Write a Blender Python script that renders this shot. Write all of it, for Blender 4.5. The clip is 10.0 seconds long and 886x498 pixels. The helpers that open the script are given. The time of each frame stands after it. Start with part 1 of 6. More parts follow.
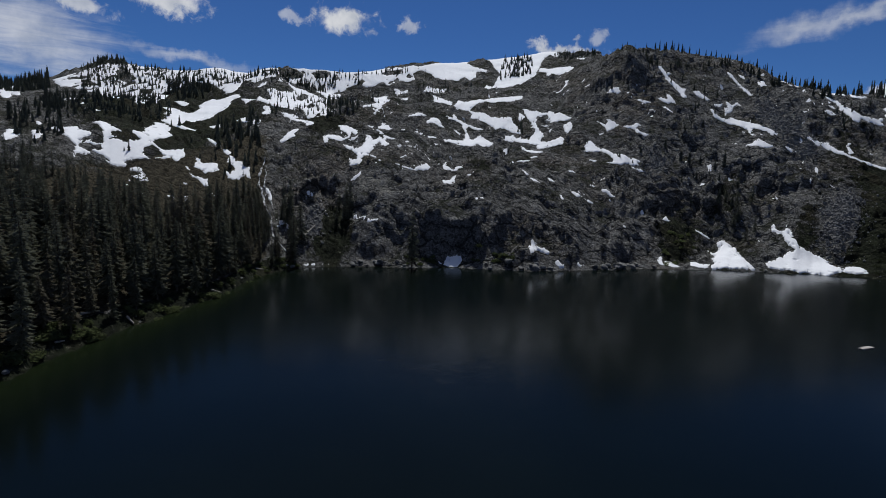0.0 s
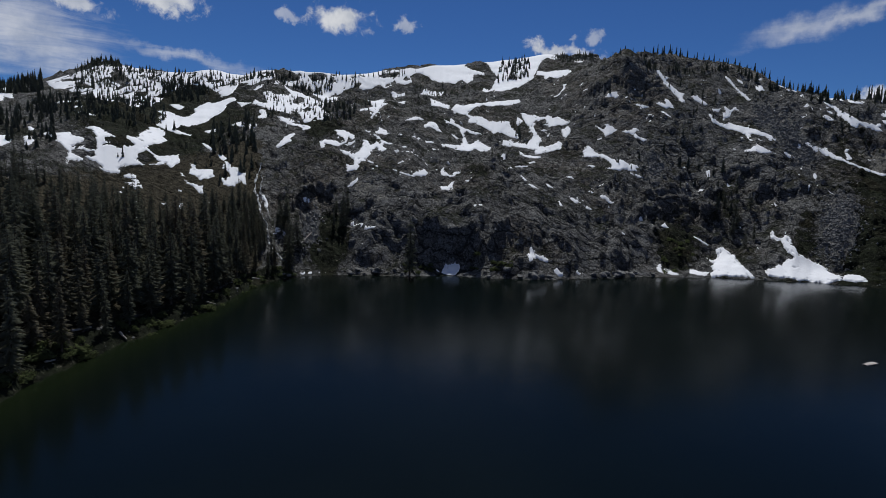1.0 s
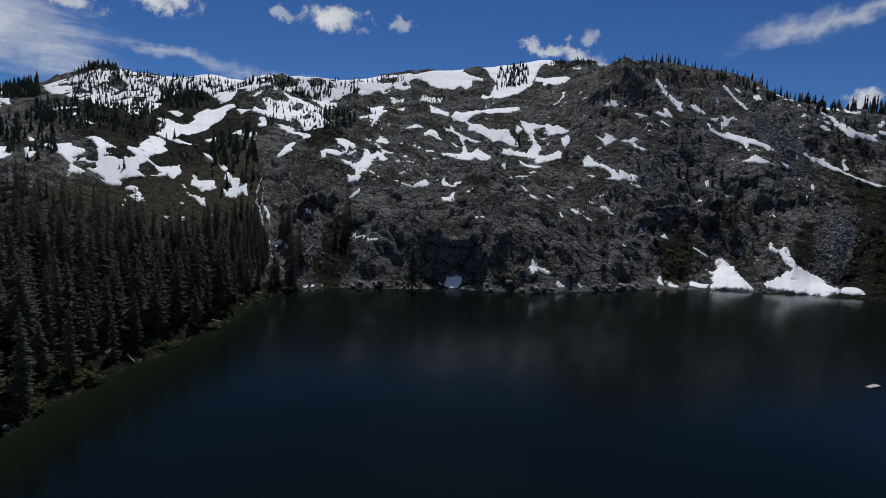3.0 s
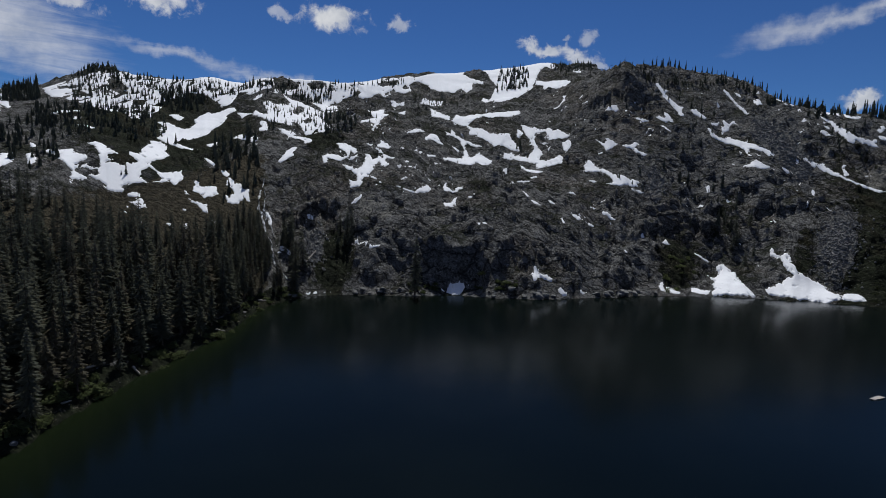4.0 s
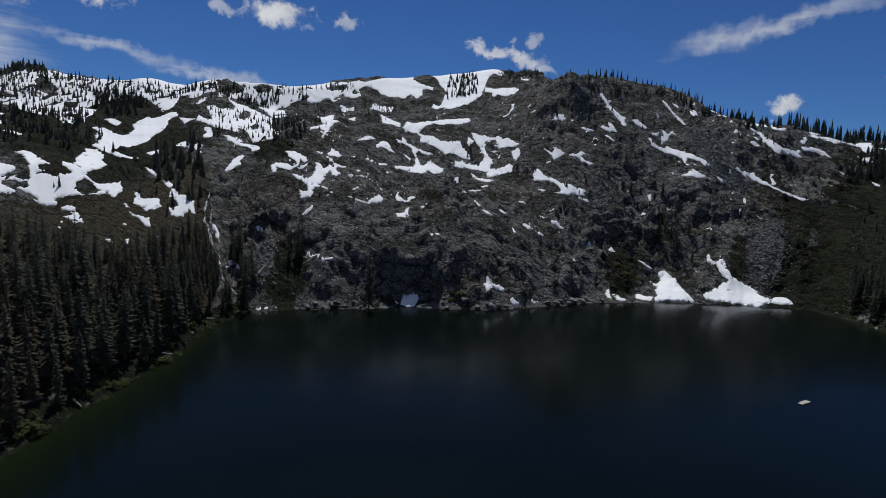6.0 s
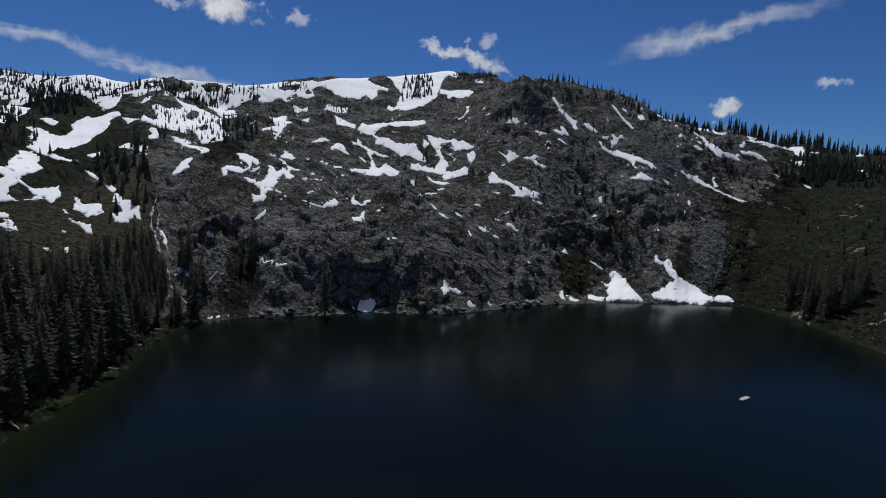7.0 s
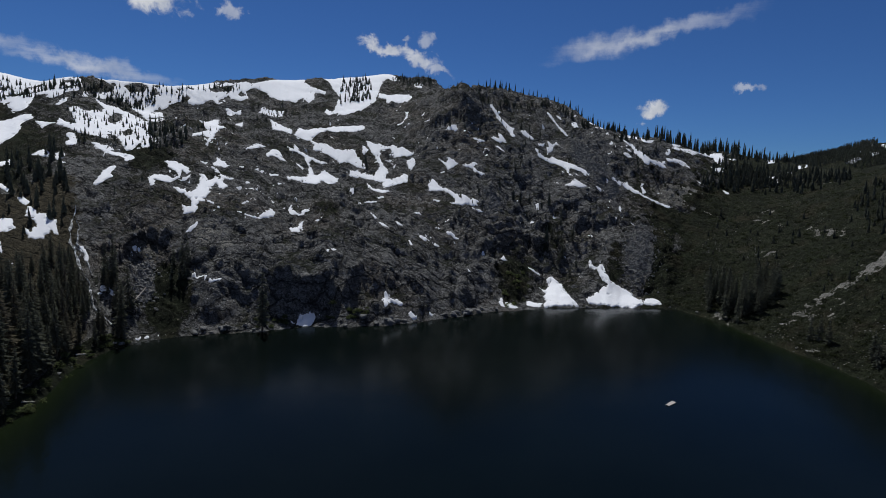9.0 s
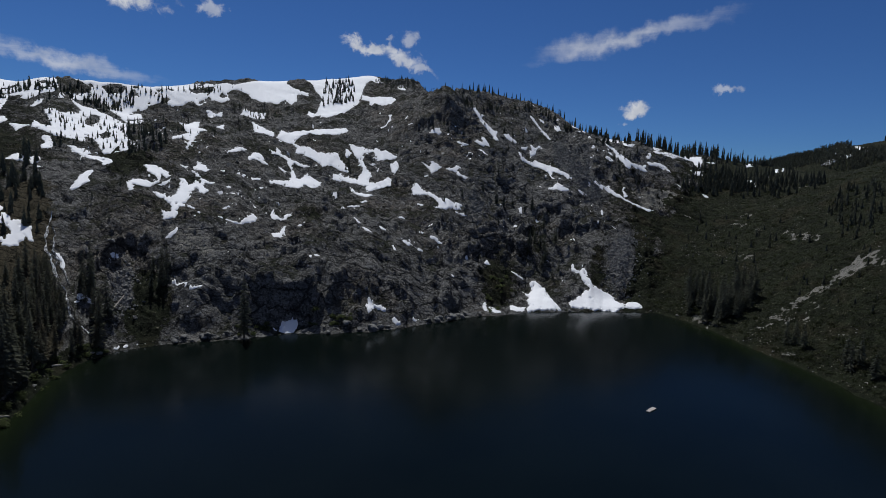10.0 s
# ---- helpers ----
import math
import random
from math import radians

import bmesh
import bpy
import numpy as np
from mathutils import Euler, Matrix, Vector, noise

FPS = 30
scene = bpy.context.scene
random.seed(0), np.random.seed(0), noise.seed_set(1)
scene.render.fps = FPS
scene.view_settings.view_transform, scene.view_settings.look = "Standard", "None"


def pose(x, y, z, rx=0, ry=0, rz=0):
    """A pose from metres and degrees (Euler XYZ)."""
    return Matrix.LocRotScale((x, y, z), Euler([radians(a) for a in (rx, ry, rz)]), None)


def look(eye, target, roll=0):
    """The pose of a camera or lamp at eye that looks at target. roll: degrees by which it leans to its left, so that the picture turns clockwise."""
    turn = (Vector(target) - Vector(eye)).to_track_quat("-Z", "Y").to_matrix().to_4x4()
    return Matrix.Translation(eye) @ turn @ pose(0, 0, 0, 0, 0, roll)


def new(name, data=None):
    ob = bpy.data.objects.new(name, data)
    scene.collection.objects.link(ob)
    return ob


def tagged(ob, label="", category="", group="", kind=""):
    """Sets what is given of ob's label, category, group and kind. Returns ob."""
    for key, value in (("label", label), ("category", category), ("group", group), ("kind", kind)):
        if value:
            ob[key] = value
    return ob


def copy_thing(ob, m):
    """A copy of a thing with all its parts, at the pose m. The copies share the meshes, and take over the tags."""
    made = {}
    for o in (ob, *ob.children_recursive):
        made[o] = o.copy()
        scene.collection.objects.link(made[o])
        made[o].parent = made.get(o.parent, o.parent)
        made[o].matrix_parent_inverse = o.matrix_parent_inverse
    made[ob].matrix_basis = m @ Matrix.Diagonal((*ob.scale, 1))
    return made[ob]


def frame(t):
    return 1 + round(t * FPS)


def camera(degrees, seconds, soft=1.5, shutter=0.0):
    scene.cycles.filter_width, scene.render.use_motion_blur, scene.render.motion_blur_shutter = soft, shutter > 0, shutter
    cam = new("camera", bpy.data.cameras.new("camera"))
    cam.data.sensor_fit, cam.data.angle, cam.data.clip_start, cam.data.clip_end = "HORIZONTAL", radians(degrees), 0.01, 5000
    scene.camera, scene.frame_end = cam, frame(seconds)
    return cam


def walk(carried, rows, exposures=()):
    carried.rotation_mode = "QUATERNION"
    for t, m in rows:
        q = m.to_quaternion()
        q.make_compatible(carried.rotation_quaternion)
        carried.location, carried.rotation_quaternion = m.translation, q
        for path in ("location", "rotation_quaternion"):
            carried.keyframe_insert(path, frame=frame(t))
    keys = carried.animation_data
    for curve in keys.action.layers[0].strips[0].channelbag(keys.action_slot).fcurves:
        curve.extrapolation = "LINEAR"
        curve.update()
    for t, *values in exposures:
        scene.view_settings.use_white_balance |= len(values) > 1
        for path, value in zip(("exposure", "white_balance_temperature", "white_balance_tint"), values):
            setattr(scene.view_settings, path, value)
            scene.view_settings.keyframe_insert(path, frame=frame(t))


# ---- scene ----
cam = camera(79.2, 10.0, soft=0.5)
PATH = [
    (0, (1.221, 0.237, 38.06), (1.177, 2.219, 37.799), 1.8),
    (0.5, (0.678, 1.888, 39.756), (0.637, 3.87, 39.493), 1.9),
    (1, (0.247, 2.901, 41.415), (0.217, 4.884, 41.153), 1.9),
    (1.5, (-0.529, 3.169, 42.836), (-0.543, 5.152, 42.575), 2.0),
    (2, (-1.414, 3.088, 44.394), (-1.426, 5.071, 44.132), 2.0),
    (2.5, (-2.263, 2.979, 45.777), (-2.275, 4.962, 45.514), 2.1),
    (4, (-5.321, 3.375, 50.081), (-5.325, 5.358, 49.818), 2.2),
    (4.5, (-6.197, 3.46, 51.479), (-6.164, 5.443, 51.217), 2.3),
    (5, (-6.798, 3.476, 52.814), (-6.725, 5.458, 52.554), 2.3),
    (6.5, (-6.921, 2.876, 56.737), (-6.665, 4.843, 56.482), 2.3),
    (7, (-7.059, 2.779, 57.961), (-6.718, 4.733, 57.707), 2.3),
    (7.5, (-6.657, 2.538, 59.37), (-6.243, 4.479, 59.118), 2.2),
    (8, (-6.709, 2.582, 60.722), (-6.232, 4.508, 60.472), 2.2),
    (8.5, (-6.9, 2.669, 62.223), (-6.374, 4.582, 61.973), 2.3),
    (9, (-6.825, 2.695, 63.662), (-6.272, 4.6, 63.412), 2.3),
    (9.5, (-7.083, 2.843, 65.158), (-6.507, 4.742, 64.908), 2.4),
    (10, (-6.592, 2.696, 66.458), (-5.982, 4.585, 66.209), 2.4),
]
walk(cam, [(t, look(eye, target, roll)) for t, eye, target, roll in PATH])

# ---- light ----
SUN_ELEVATION, SUN_BEARING = 61.0, -6.0
sun_data = bpy.data.lights.new("sun", "SUN")
sun_data.energy, sun_data.angle, sun_data.color = 3.9, radians(0.53), (0.965, 0.968, 0.945)
sun_lamp = new("sun", sun_data)
sun_lamp.matrix_world = pose(0, 0, 600, 90 - SUN_ELEVATION, 0, 180 - SUN_BEARING)


class Nodes:
    """Short calls for building node trees."""

    def __init__(self, tree):
        self.tree = tree
        tree.nodes.clear()

    def add(self, kind, inputs=(), **settings):
        node = self.tree.nodes.new(kind)
        for key, value in settings.items():
            setattr(node, key, value)
        for key, value in dict(inputs).items():
            socket = node.inputs[key]
            if isinstance(value, bpy.types.NodeSocket):
                self.tree.links.new(value, socket)
            elif isinstance(value, (tuple, list)) and len(value) == 3 and socket.type == "RGBA":
                socket.default_value = (*value, 1.0)
            else:
                socket.default_value = value
        return node

    def math(self, op, a, b=0.0, c=None):
        inputs = {0: a, 1: b}
        if c is not None:
            inputs[2] = c
        return self.add("ShaderNodeMath", inputs, operation=op).outputs[0]

    def vec(self, op, a, b=(0, 0, 0)):
        node = self.add("ShaderNodeVectorMath", {0: a, 1: b}, operation=op)
        return node.outputs["Value" if op in ("DOT_PRODUCT", "LENGTH") else "Vector"]

    def scaled(self, a, s):
        return self.add("ShaderNodeVectorMath", {0: a, "Scale": s}, operation="SCALE").outputs["Vector"]

    def noise(self, vector, scale, detail=4.0, rough=0.55, distort=0.0):
        return self.add("ShaderNodeTexNoise", {"Vector": vector, "Scale": scale, "Detail": detail, "Roughness": rough, "Distortion": distort}).outputs["Fac"]

    def ramp(self, fac, low, high, a=0.0, b=1.0):
        return self.add("ShaderNodeMapRange", {"Value": fac, "From Min": low, "From Max": high, "To Min": a, "To Max": b}, interpolation_type="SMOOTHSTEP").outputs[0]

    def mix(self, fac, a, b, blend="MIX"):
        return self.add("ShaderNodeMix", {0: fac, 6: a, 7: b}, data_type="RGBA", blend_type=blend).outputs[2]


def heading(bearing, elevation):
    b, e = radians(bearing), radians(elevation)
    return Vector((math.sin(b) * math.cos(e), math.cos(b) * math.cos(e), math.sin(e)))


# Clouds: bearing, elevation, half width and half height in degrees, lean, raggedness, thickness.
CLOUDS = [
    (-38.5, 10.8, 9.5, 4.6, -16.0, 0.5, 0.72, 1),
    (-26, 10.3, 9.0, 0.85, -6.0, 0.5, 0.5, 1),
    (-17.0, 8.9, 8.5, 0.9, -5.0, 0.35, 0.62, 1),
    (-34.5, 13.4, 3.0, 1.0, -14.0, 0.8, 0.8, 0),
    (-28.2, 14.9, 4.2, 1.2, -4.0, 0.8, 0.95, 0),
    (-12.0, 15.2, 3.6, 1.7, -4.0, 0.85, 1.0, 0),
    (-17.1, 15.0, 1.2, 0.8, 0.0, 1.0, 0.5, 0),
    (-5.4, 15.0, 1.4, 0.65, 0.0, 1.0, 0.6, 0),
    (9.6, 13, 3.4, 0.75, -14.0, 0.9, 0.85, 0),
    (13, 12.2, 2.6, 0.9, -16.0, 0.9, 0.8, 0),
    (14.9, 11.2, 2.0, 0.5, -25.0, 0.8, 0.6, 0),
    (13.4, 14.3, 1.0, 0.9, -40.0, 1.1, 0.5, 0),
    (11.6, 13.7, 0.8, 0.4, 20.0, 1.2, 0.4, 0),
    (35.1, 14.3, 10.5, 1.05, 11.5, 0.22, 0.62, 1),
    (31.2, 13.7, 5.6, 1.5, 10.0, 0.25, 0.6, 1),
    (38.4, 15.1, 7.5, 1.0, 11.0, 0.3, 0.4, 1),
    (36.4, 7.8, 2.0, 0.95, 4.0, 0.95, 0.95, 0),
    (44.6, 9.4, 1.5, 0.42, 0.0, 0.9, 0.5, 0),
]


def build_world():
    world = bpy.data.worlds.new("sky")
    world.use_nodes = True
    n = Nodes(world.node_tree)
    sky = n.add("ShaderNodeTexSky", sky_type="NISHITA", sun_disc=False, sun_elevation=radians(SUN_ELEVATION), sun_rotation=radians(SUN_BEARING), altitude=2200.0, air_density=1.0, dust_density=0.25, ozone_density=2.2)
    way = n.add("ShaderNodeTexCoord").outputs["Generated"]
    cover = None
    warp = n.scaled(n.vec("SUBTRACT", n.add("ShaderNodeTexNoise", {"Vector": way, "Scale": 26.0, "Detail": 5.0, "Roughness": 0.6}).outputs["Color"], (0.5, 0.5, 0.5)), 0.05)
    bent = n.vec("ADD", way, warp)
    puffs = n.noise(way, 40.0, 8.0, 0.62, 0.4)
    streaks = n.noise(n.add("ShaderNodeMapping", {"Vector": way, "Rotation": (0.0, 0.12, 0.0), "Scale": (9.0, 9.0, 70.0)}).outputs[0], 1.0, 7.0, 0.6, 0.6)
    for bearing, elevation, wide, tall, lean, uneven, thick, streaky in CLOUDS:
        fine = streaks if streaky else puffs
        c = heading(bearing, elevation)
        right = Vector((c.y, -c.x, 0)).normalized()
        up = right.cross(c)
        a = radians(lean)
        right, up = right * math.cos(a) + up * math.sin(a), up * math.cos(a) - right * math.sin(a)
        ahead = n.vec("DOT_PRODUCT", bent, tuple(c))
        u = n.math("DIVIDE", n.vec("DOT_PRODUCT", bent, tuple(right / math.tan(radians(wide)))), ahead)
        v = n.math("DIVIDE", n.vec("DOT_PRODUCT", bent, tuple(up / math.tan(radians(tall)))), ahead)
        far = n.math("SQRT", n.math("ADD", n.math("MULTIPLY", u, u), n.math("MULTIPLY", v, v)))
        body = n.math("ADD", n.math("SUBTRACT", 1.0, far), n.math("MULTIPLY", n.math("SUBTRACT", fine, 0.5), 2.4 * uneven))
        mask = n.math("MULTIPLY", n.ramp(body, 0.0, 1.1 if streaky else 0.75), n.math("MULTIPLY", thick, n.math("GREATER_THAN", ahead, 0.2)))
        cover = mask if cover is None else n.math("MAXIMUM", cover, mask)
    # Broken cumulus overhead and behind, out of view, added as fill for dark shade.
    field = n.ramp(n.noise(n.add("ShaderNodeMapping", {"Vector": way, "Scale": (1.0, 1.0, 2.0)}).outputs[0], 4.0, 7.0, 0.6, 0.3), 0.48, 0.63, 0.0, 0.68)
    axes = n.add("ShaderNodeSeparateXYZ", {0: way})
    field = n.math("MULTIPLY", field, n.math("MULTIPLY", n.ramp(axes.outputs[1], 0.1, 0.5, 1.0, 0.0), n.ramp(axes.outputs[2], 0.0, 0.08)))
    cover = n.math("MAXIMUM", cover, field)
    tint = n.mix(1.0, sky.outputs[0], (0.435, 0.8, 1.36), "MULTIPLY")
    shade = n.mix(n.ramp(n.noise(way, 30.0, 4.0), 0.3, 0.7), (11.0, 11.8, 13.4), (16.0, 16.4, 17.2))
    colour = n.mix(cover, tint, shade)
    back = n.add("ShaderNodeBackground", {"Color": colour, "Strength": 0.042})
    n.tree.links.new(back.outputs[0], n.add("ShaderNodeOutputWorld").inputs[0])
    scene.world = world


build_world()
scene.view_settings.exposure = -0.06

# ---- materials ----


def material(name):
    m = bpy.data.materials.new(name)
    m.use_nodes = True
    n = Nodes(m.node_tree)
    where = n.add("ShaderNodeNewGeometry").outputs["Position"]
    return m, n, where


def finish(m, n, colour, rough, bump=None, depth=0.1, strength=1.0, gloss=0.12, **more):
    inputs = {"Base Color": colour, "Roughness": rough, "Specular IOR Level": gloss}
    if bump is not None:
        inputs["Normal"] = n.add("ShaderNodeBump", {"Height": bump, "Distance": depth, "Strength": strength}).outputs[0]
    inputs.update({k.replace("_", " "): v for k, v in more.items()})
    shader = n.add("ShaderNodeBsdfPrincipled", inputs)
    n.tree.links.new(shader.outputs[0], n.add("ShaderNodeOutputMaterial").inputs[0])
    return m


def ground_material():
    """Rock, brush and forest floor, by the cover written on the sheet: red is brush, green is scree, blue is forest floor."""
    m, n, where = material("mountain_ground")
    cover = n.add("ShaderNodeSeparateColor", {0: n.add("ShaderNodeAttribute", attribute_name="cover").outputs["Color"]})
    flat = n.add("ShaderNodeSeparateXYZ", {0: n.add("ShaderNodeNewGeometry").outputs["Normal"]}).outputs[2]
    big, mid, small, tiny = n.noise(where, 0.022, 5), n.noise(where, 0.14, 6, 0.68), n.noise(where, 0.6, 7, 0.62), n.noise(where, 3.2, 5, 0.7)
    bent = n.vec("ADD", where, n.scaled(n.add("ShaderNodeTexNoise", {"Vector": where, "Scale": 0.3, "Detail": 3.0}).outputs["Color"], 4.0))
    slab = n.add("ShaderNodeMapping", {"Vector": bent, "Rotation": (0.5, 0.3, 0.6), "Scale": (0.22, 0.6, 0.4)}).outputs[0]
    cells = n.add("ShaderNodeTexVoronoi", {"Vector": slab, "Scale": 1.0, "Randomness": 1.0})
    cracks = n.add("ShaderNodeTexVoronoi", {"Vector": slab, "Scale": 1.0}, feature="DISTANCE_TO_EDGE").outputs["Distance"]
    tone = n.add("ShaderNodeSeparateColor", {0: cells.outputs["Color"]}).outputs[0]
    rifts = n.add("ShaderNodeTexVoronoi", {"Vector": n.add("ShaderNodeMapping", {"Vector": bent, "Rotation": (0.2, 0.5, 0.7), "Scale": (0.05, 0.14, 0.1)}).outputs[0], "Scale": 1.0}, feature="DISTANCE_TO_EDGE").outputs["Distance"]
    grain = [n.vec("DOT_PRODUCT", bent, way) for way in ((0.115, -0.035, -0.075), (0.42, 0.2, 0.52), (0.1, 0.68, -0.2))]
    strata = n.noise(n.add("ShaderNodeCombineXYZ", {0: grain[0], 1: grain[1], 2: grain[2]}).outputs[0], 0.85, 6, 0.66)
    rock = n.mix(n.ramp(mid, 0.36, 0.66), (0.066, 0.067, 0.067), (0.16, 0.159, 0.155))
    rock = n.mix(n.math("MULTIPLY", n.ramp(big, 0.47, 0.62), 0.6), rock, (0.118, 0.098, 0.077))
    rock = n.mix(n.ramp(tone, 0.3, 0.95, 0.0, 0.75), rock, (0.19, 0.188, 0.184))
    rock = n.mix(n.math("MULTIPLY", n.ramp(strata, 0.54, 0.66), 0.5), rock, (0.22, 0.215, 0.205))
    flecks = n.noise(where, 1.15, 5, 0.75)
    # Highlights on facets and the shade between them, painted in as flecks.
    rock = n.mix(n.math("MULTIPLY", n.ramp(flecks, 0.56, 0.62), 0.45), rock, (0.38, 0.38, 0.37))
    rock = n.mix(n.ramp(flecks, 0.41, 0.455, 0.75, 0.0), rock, (0.024, 0.0245, 0.025))
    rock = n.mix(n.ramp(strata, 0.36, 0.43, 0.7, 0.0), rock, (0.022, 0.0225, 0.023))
    # Crevice shade painted into the colour along cracks and rifts.
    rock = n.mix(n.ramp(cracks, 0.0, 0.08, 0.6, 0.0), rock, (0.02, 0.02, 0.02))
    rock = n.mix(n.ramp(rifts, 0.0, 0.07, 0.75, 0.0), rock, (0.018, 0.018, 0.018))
    brush = n.mix(n.ramp(n.math("ADD", n.math("MULTIPLY", n.noise(where, 0.4, 7, 0.7), 0.6), n.math("MULTIPLY", n.noise(where, 0.09, 5, 0.65), 0.4)), 0.4, 0.62), (0.0085, 0.0102, 0.0066), (0.0185, 0.0225, 0.0125))
    brush = n.mix(n.math("MULTIPLY", n.ramp(n.noise(where, 0.06, 4), 0.5, 0.68), 0.4), brush, (0.032, 0.026, 0.016))
    brush = n.mix(n.math("MULTIPLY", n.ramp(n.noise(where, 0.8, 6, 0.75), 0.585, 0.66), 0.85), brush, (0.12, 0.11, 0.088))
    pale = n.mix(n.ramp(tiny, 0.38, 0.62), (0.065, 0.063, 0.057), (0.27, 0.262, 0.24))
    floor = n.mix(n.ramp(small, 0.35, 0.7), (0.03, 0.027, 0.019), (0.075, 0.065, 0.044))
    edge = n.math("SUBTRACT", n.noise(where, 0.2, 8, 0.75), 0.5)
    grown = n.math("ADD", cover.outputs[0], n.math("MULTIPLY", edge, 1.6))
    mossy = n.math("MULTIPLY", n.ramp(flat, 0.6, 0.85), n.ramp(n.noise(where, 0.045, 9, 0.72), 0.495, 0.565))
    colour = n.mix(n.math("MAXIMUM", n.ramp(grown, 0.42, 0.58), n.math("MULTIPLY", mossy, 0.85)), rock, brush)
    colour = n.mix(n.ramp(n.math("ADD", cover.outputs[2], n.math("MULTIPLY", edge, 1.2)), 0.4, 0.6), colour, floor)
    colour = n.mix(n.ramp(n.math("ADD", cover.outputs[1], n.math("MULTIPLY", edge, 1.0)), 0.42, 0.58), colour, pale)
    bare = n.ramp(grown, 0.42, 0.58, 1.0, 0.0)
    height = n.math("ADD", n.math("ADD", n.math("ADD", n.math("MULTIPLY", strata, 1.1), n.math("MULTIPLY", flecks, 0.8)), n.math("MULTIPLY", tiny, 0.3)), n.math("ADD", n.math("ADD", n.math("MULTIPLY", n.ramp(cracks, 0.0, 0.12), 0.35), n.math("MULTIPLY", n.ramp(rifts, 0.0, 0.07), 0.8)), n.math("MULTIPLY", tone, 0.3)))
    height = n.math("ADD", n.math("MULTIPLY", height, n.math("MULTIPLY_ADD", bare, 0.8, 0.2)), n.math("MULTIPLY", n.math("SUBTRACT", 1.0, bare), n.math("MULTIPLY", n.noise(where, 0.7, 5, 0.7), 1.2)))
    return finish(m, n, colour, 0.95, height, 1.05, 1.0, 0.06)


def snow_material():
    m, n, where = material("old_snow")
    dirt = n.ramp(n.noise(where, 0.35, 8, 0.7), 0.55, 0.8)
    colour = n.mix(n.math("MULTIPLY", dirt, 0.35), (0.73, 0.74, 0.765), (0.52, 0.49, 0.47))
    bump = n.math("ADD", n.noise(where, 0.5, 4), n.math("MULTIPLY", n.noise(where, 2.5, 4), 0.3))
    return finish(m, n, colour, 0.75, bump, 0.3, 0.5)


def water_material():
    m, n, where = material("lake_water")
    colour = n.mix(n.ramp(n.noise(where, 0.02, 3), 0.35, 0.65), (0.0018, 0.0034, 0.003), (0.0026, 0.0046, 0.0042))
    near = n.add("ShaderNodeSeparateColor", {0: n.add("ShaderNodeAttribute", attribute_name="shallow").outputs["Color"]}).outputs[0]
    colour = n.mix(near, colour, (0.006, 0.0095, 0.004))
    waves = n.math("ADD", n.noise(where, 0.9, 3, 0.5), n.math("MULTIPLY", n.noise(where, 0.25, 2), 1.2))
    calm = n.ramp(n.noise(where, 0.018, 3), 0.35, 0.65, 0.25, 1.0)
    return finish(m, n, colour, 0.16, n.math("MULTIPLY", waves, calm), 0.06, 0.6, 0.165, IOR=1.333)


def plant_material(name, dark, light, rusty=0.0):
    """Leaves and needles: half of the light that falls on one side shows on the other."""
    m, n, where = material(name)
    shade = n.math("ADD", n.math("MULTIPLY", n.add("ShaderNodeObjectInfo").outputs["Random"], 0.35), n.math("MULTIPLY", n.noise(where, 0.5, 4, 0.7), 0.55))
    shade = n.math("ADD", shade, n.math("MULTIPLY", n.add("ShaderNodeNewGeometry").outputs["Random Per Island"], 0.35))
    colour = n.mix(n.ramp(shade, 0.25, 1.05), dark, light)
    if rusty:
        dry = n.ramp(n.math("FRACT", n.math("MULTIPLY", n.add("ShaderNodeObjectInfo").outputs["Random"], 7.3)), 0.55, 1.0, 0.0, rusty)
        colour = n.mix(dry, colour, (0.2, 0.15, 0.11))
    front, behind = n.add("ShaderNodeBsdfDiffuse", {"Color": colour}), n.add("ShaderNodeBsdfTranslucent", {"Color": colour})
    both = n.add("ShaderNodeMixShader", {0: 0.58, 1: front.outputs[0], 2: behind.outputs[0]})
    n.tree.links.new(both.outputs[0], n.add("ShaderNodeOutputMaterial").inputs[0])
    return m


def plain_material(name, dark, light, scale=2.0, rough=0.85, depth=0.05):
    m, n, where = material(name)
    grain = n.noise(where, scale, 7, 0.68)
    return finish(m, n, n.mix(n.ramp(grain, 0.3, 0.7), dark, light), rough, grain, depth, 0.8)


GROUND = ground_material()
SNOW = snow_material()
WATER = water_material()
NEEDLES = plant_material("fir_needles", (0.122, 0.13, 0.102), (0.19, 0.192, 0.145), 0.4)
# Darker copy of the needle material, for slim, distant and joined firs.
DARK_NEEDLES = plant_material("dark_fir_needles", (0.085, 0.093, 0.078), (0.16, 0.166, 0.125))
BARK = plain_material("fir_bark", (0.045, 0.035, 0.028), (0.13, 0.105, 0.085), 3.0)
WILLOW = plant_material("willow_leaves", (0.06, 0.075, 0.034), (0.125, 0.145, 0.07))
STONE = plain_material("grey_stone", (0.075, 0.076, 0.077), (0.22, 0.217, 0.208), 1.5, 0.9, 0.2)
BRUSH = plant_material("brush_leaves", (0.014, 0.018, 0.009), (0.036, 0.042, 0.02))
PALE_WOOD = plain_material("pale_planks", (0.3, 0.27, 0.25), (0.46, 0.42, 0.4), 4.0)
DEADWOOD = plain_material("bleached_wood", (0.2, 0.18, 0.155), (0.4, 0.37, 0.33), 3.0)

# ---- landform ----
WATER_LEVEL = -1.0


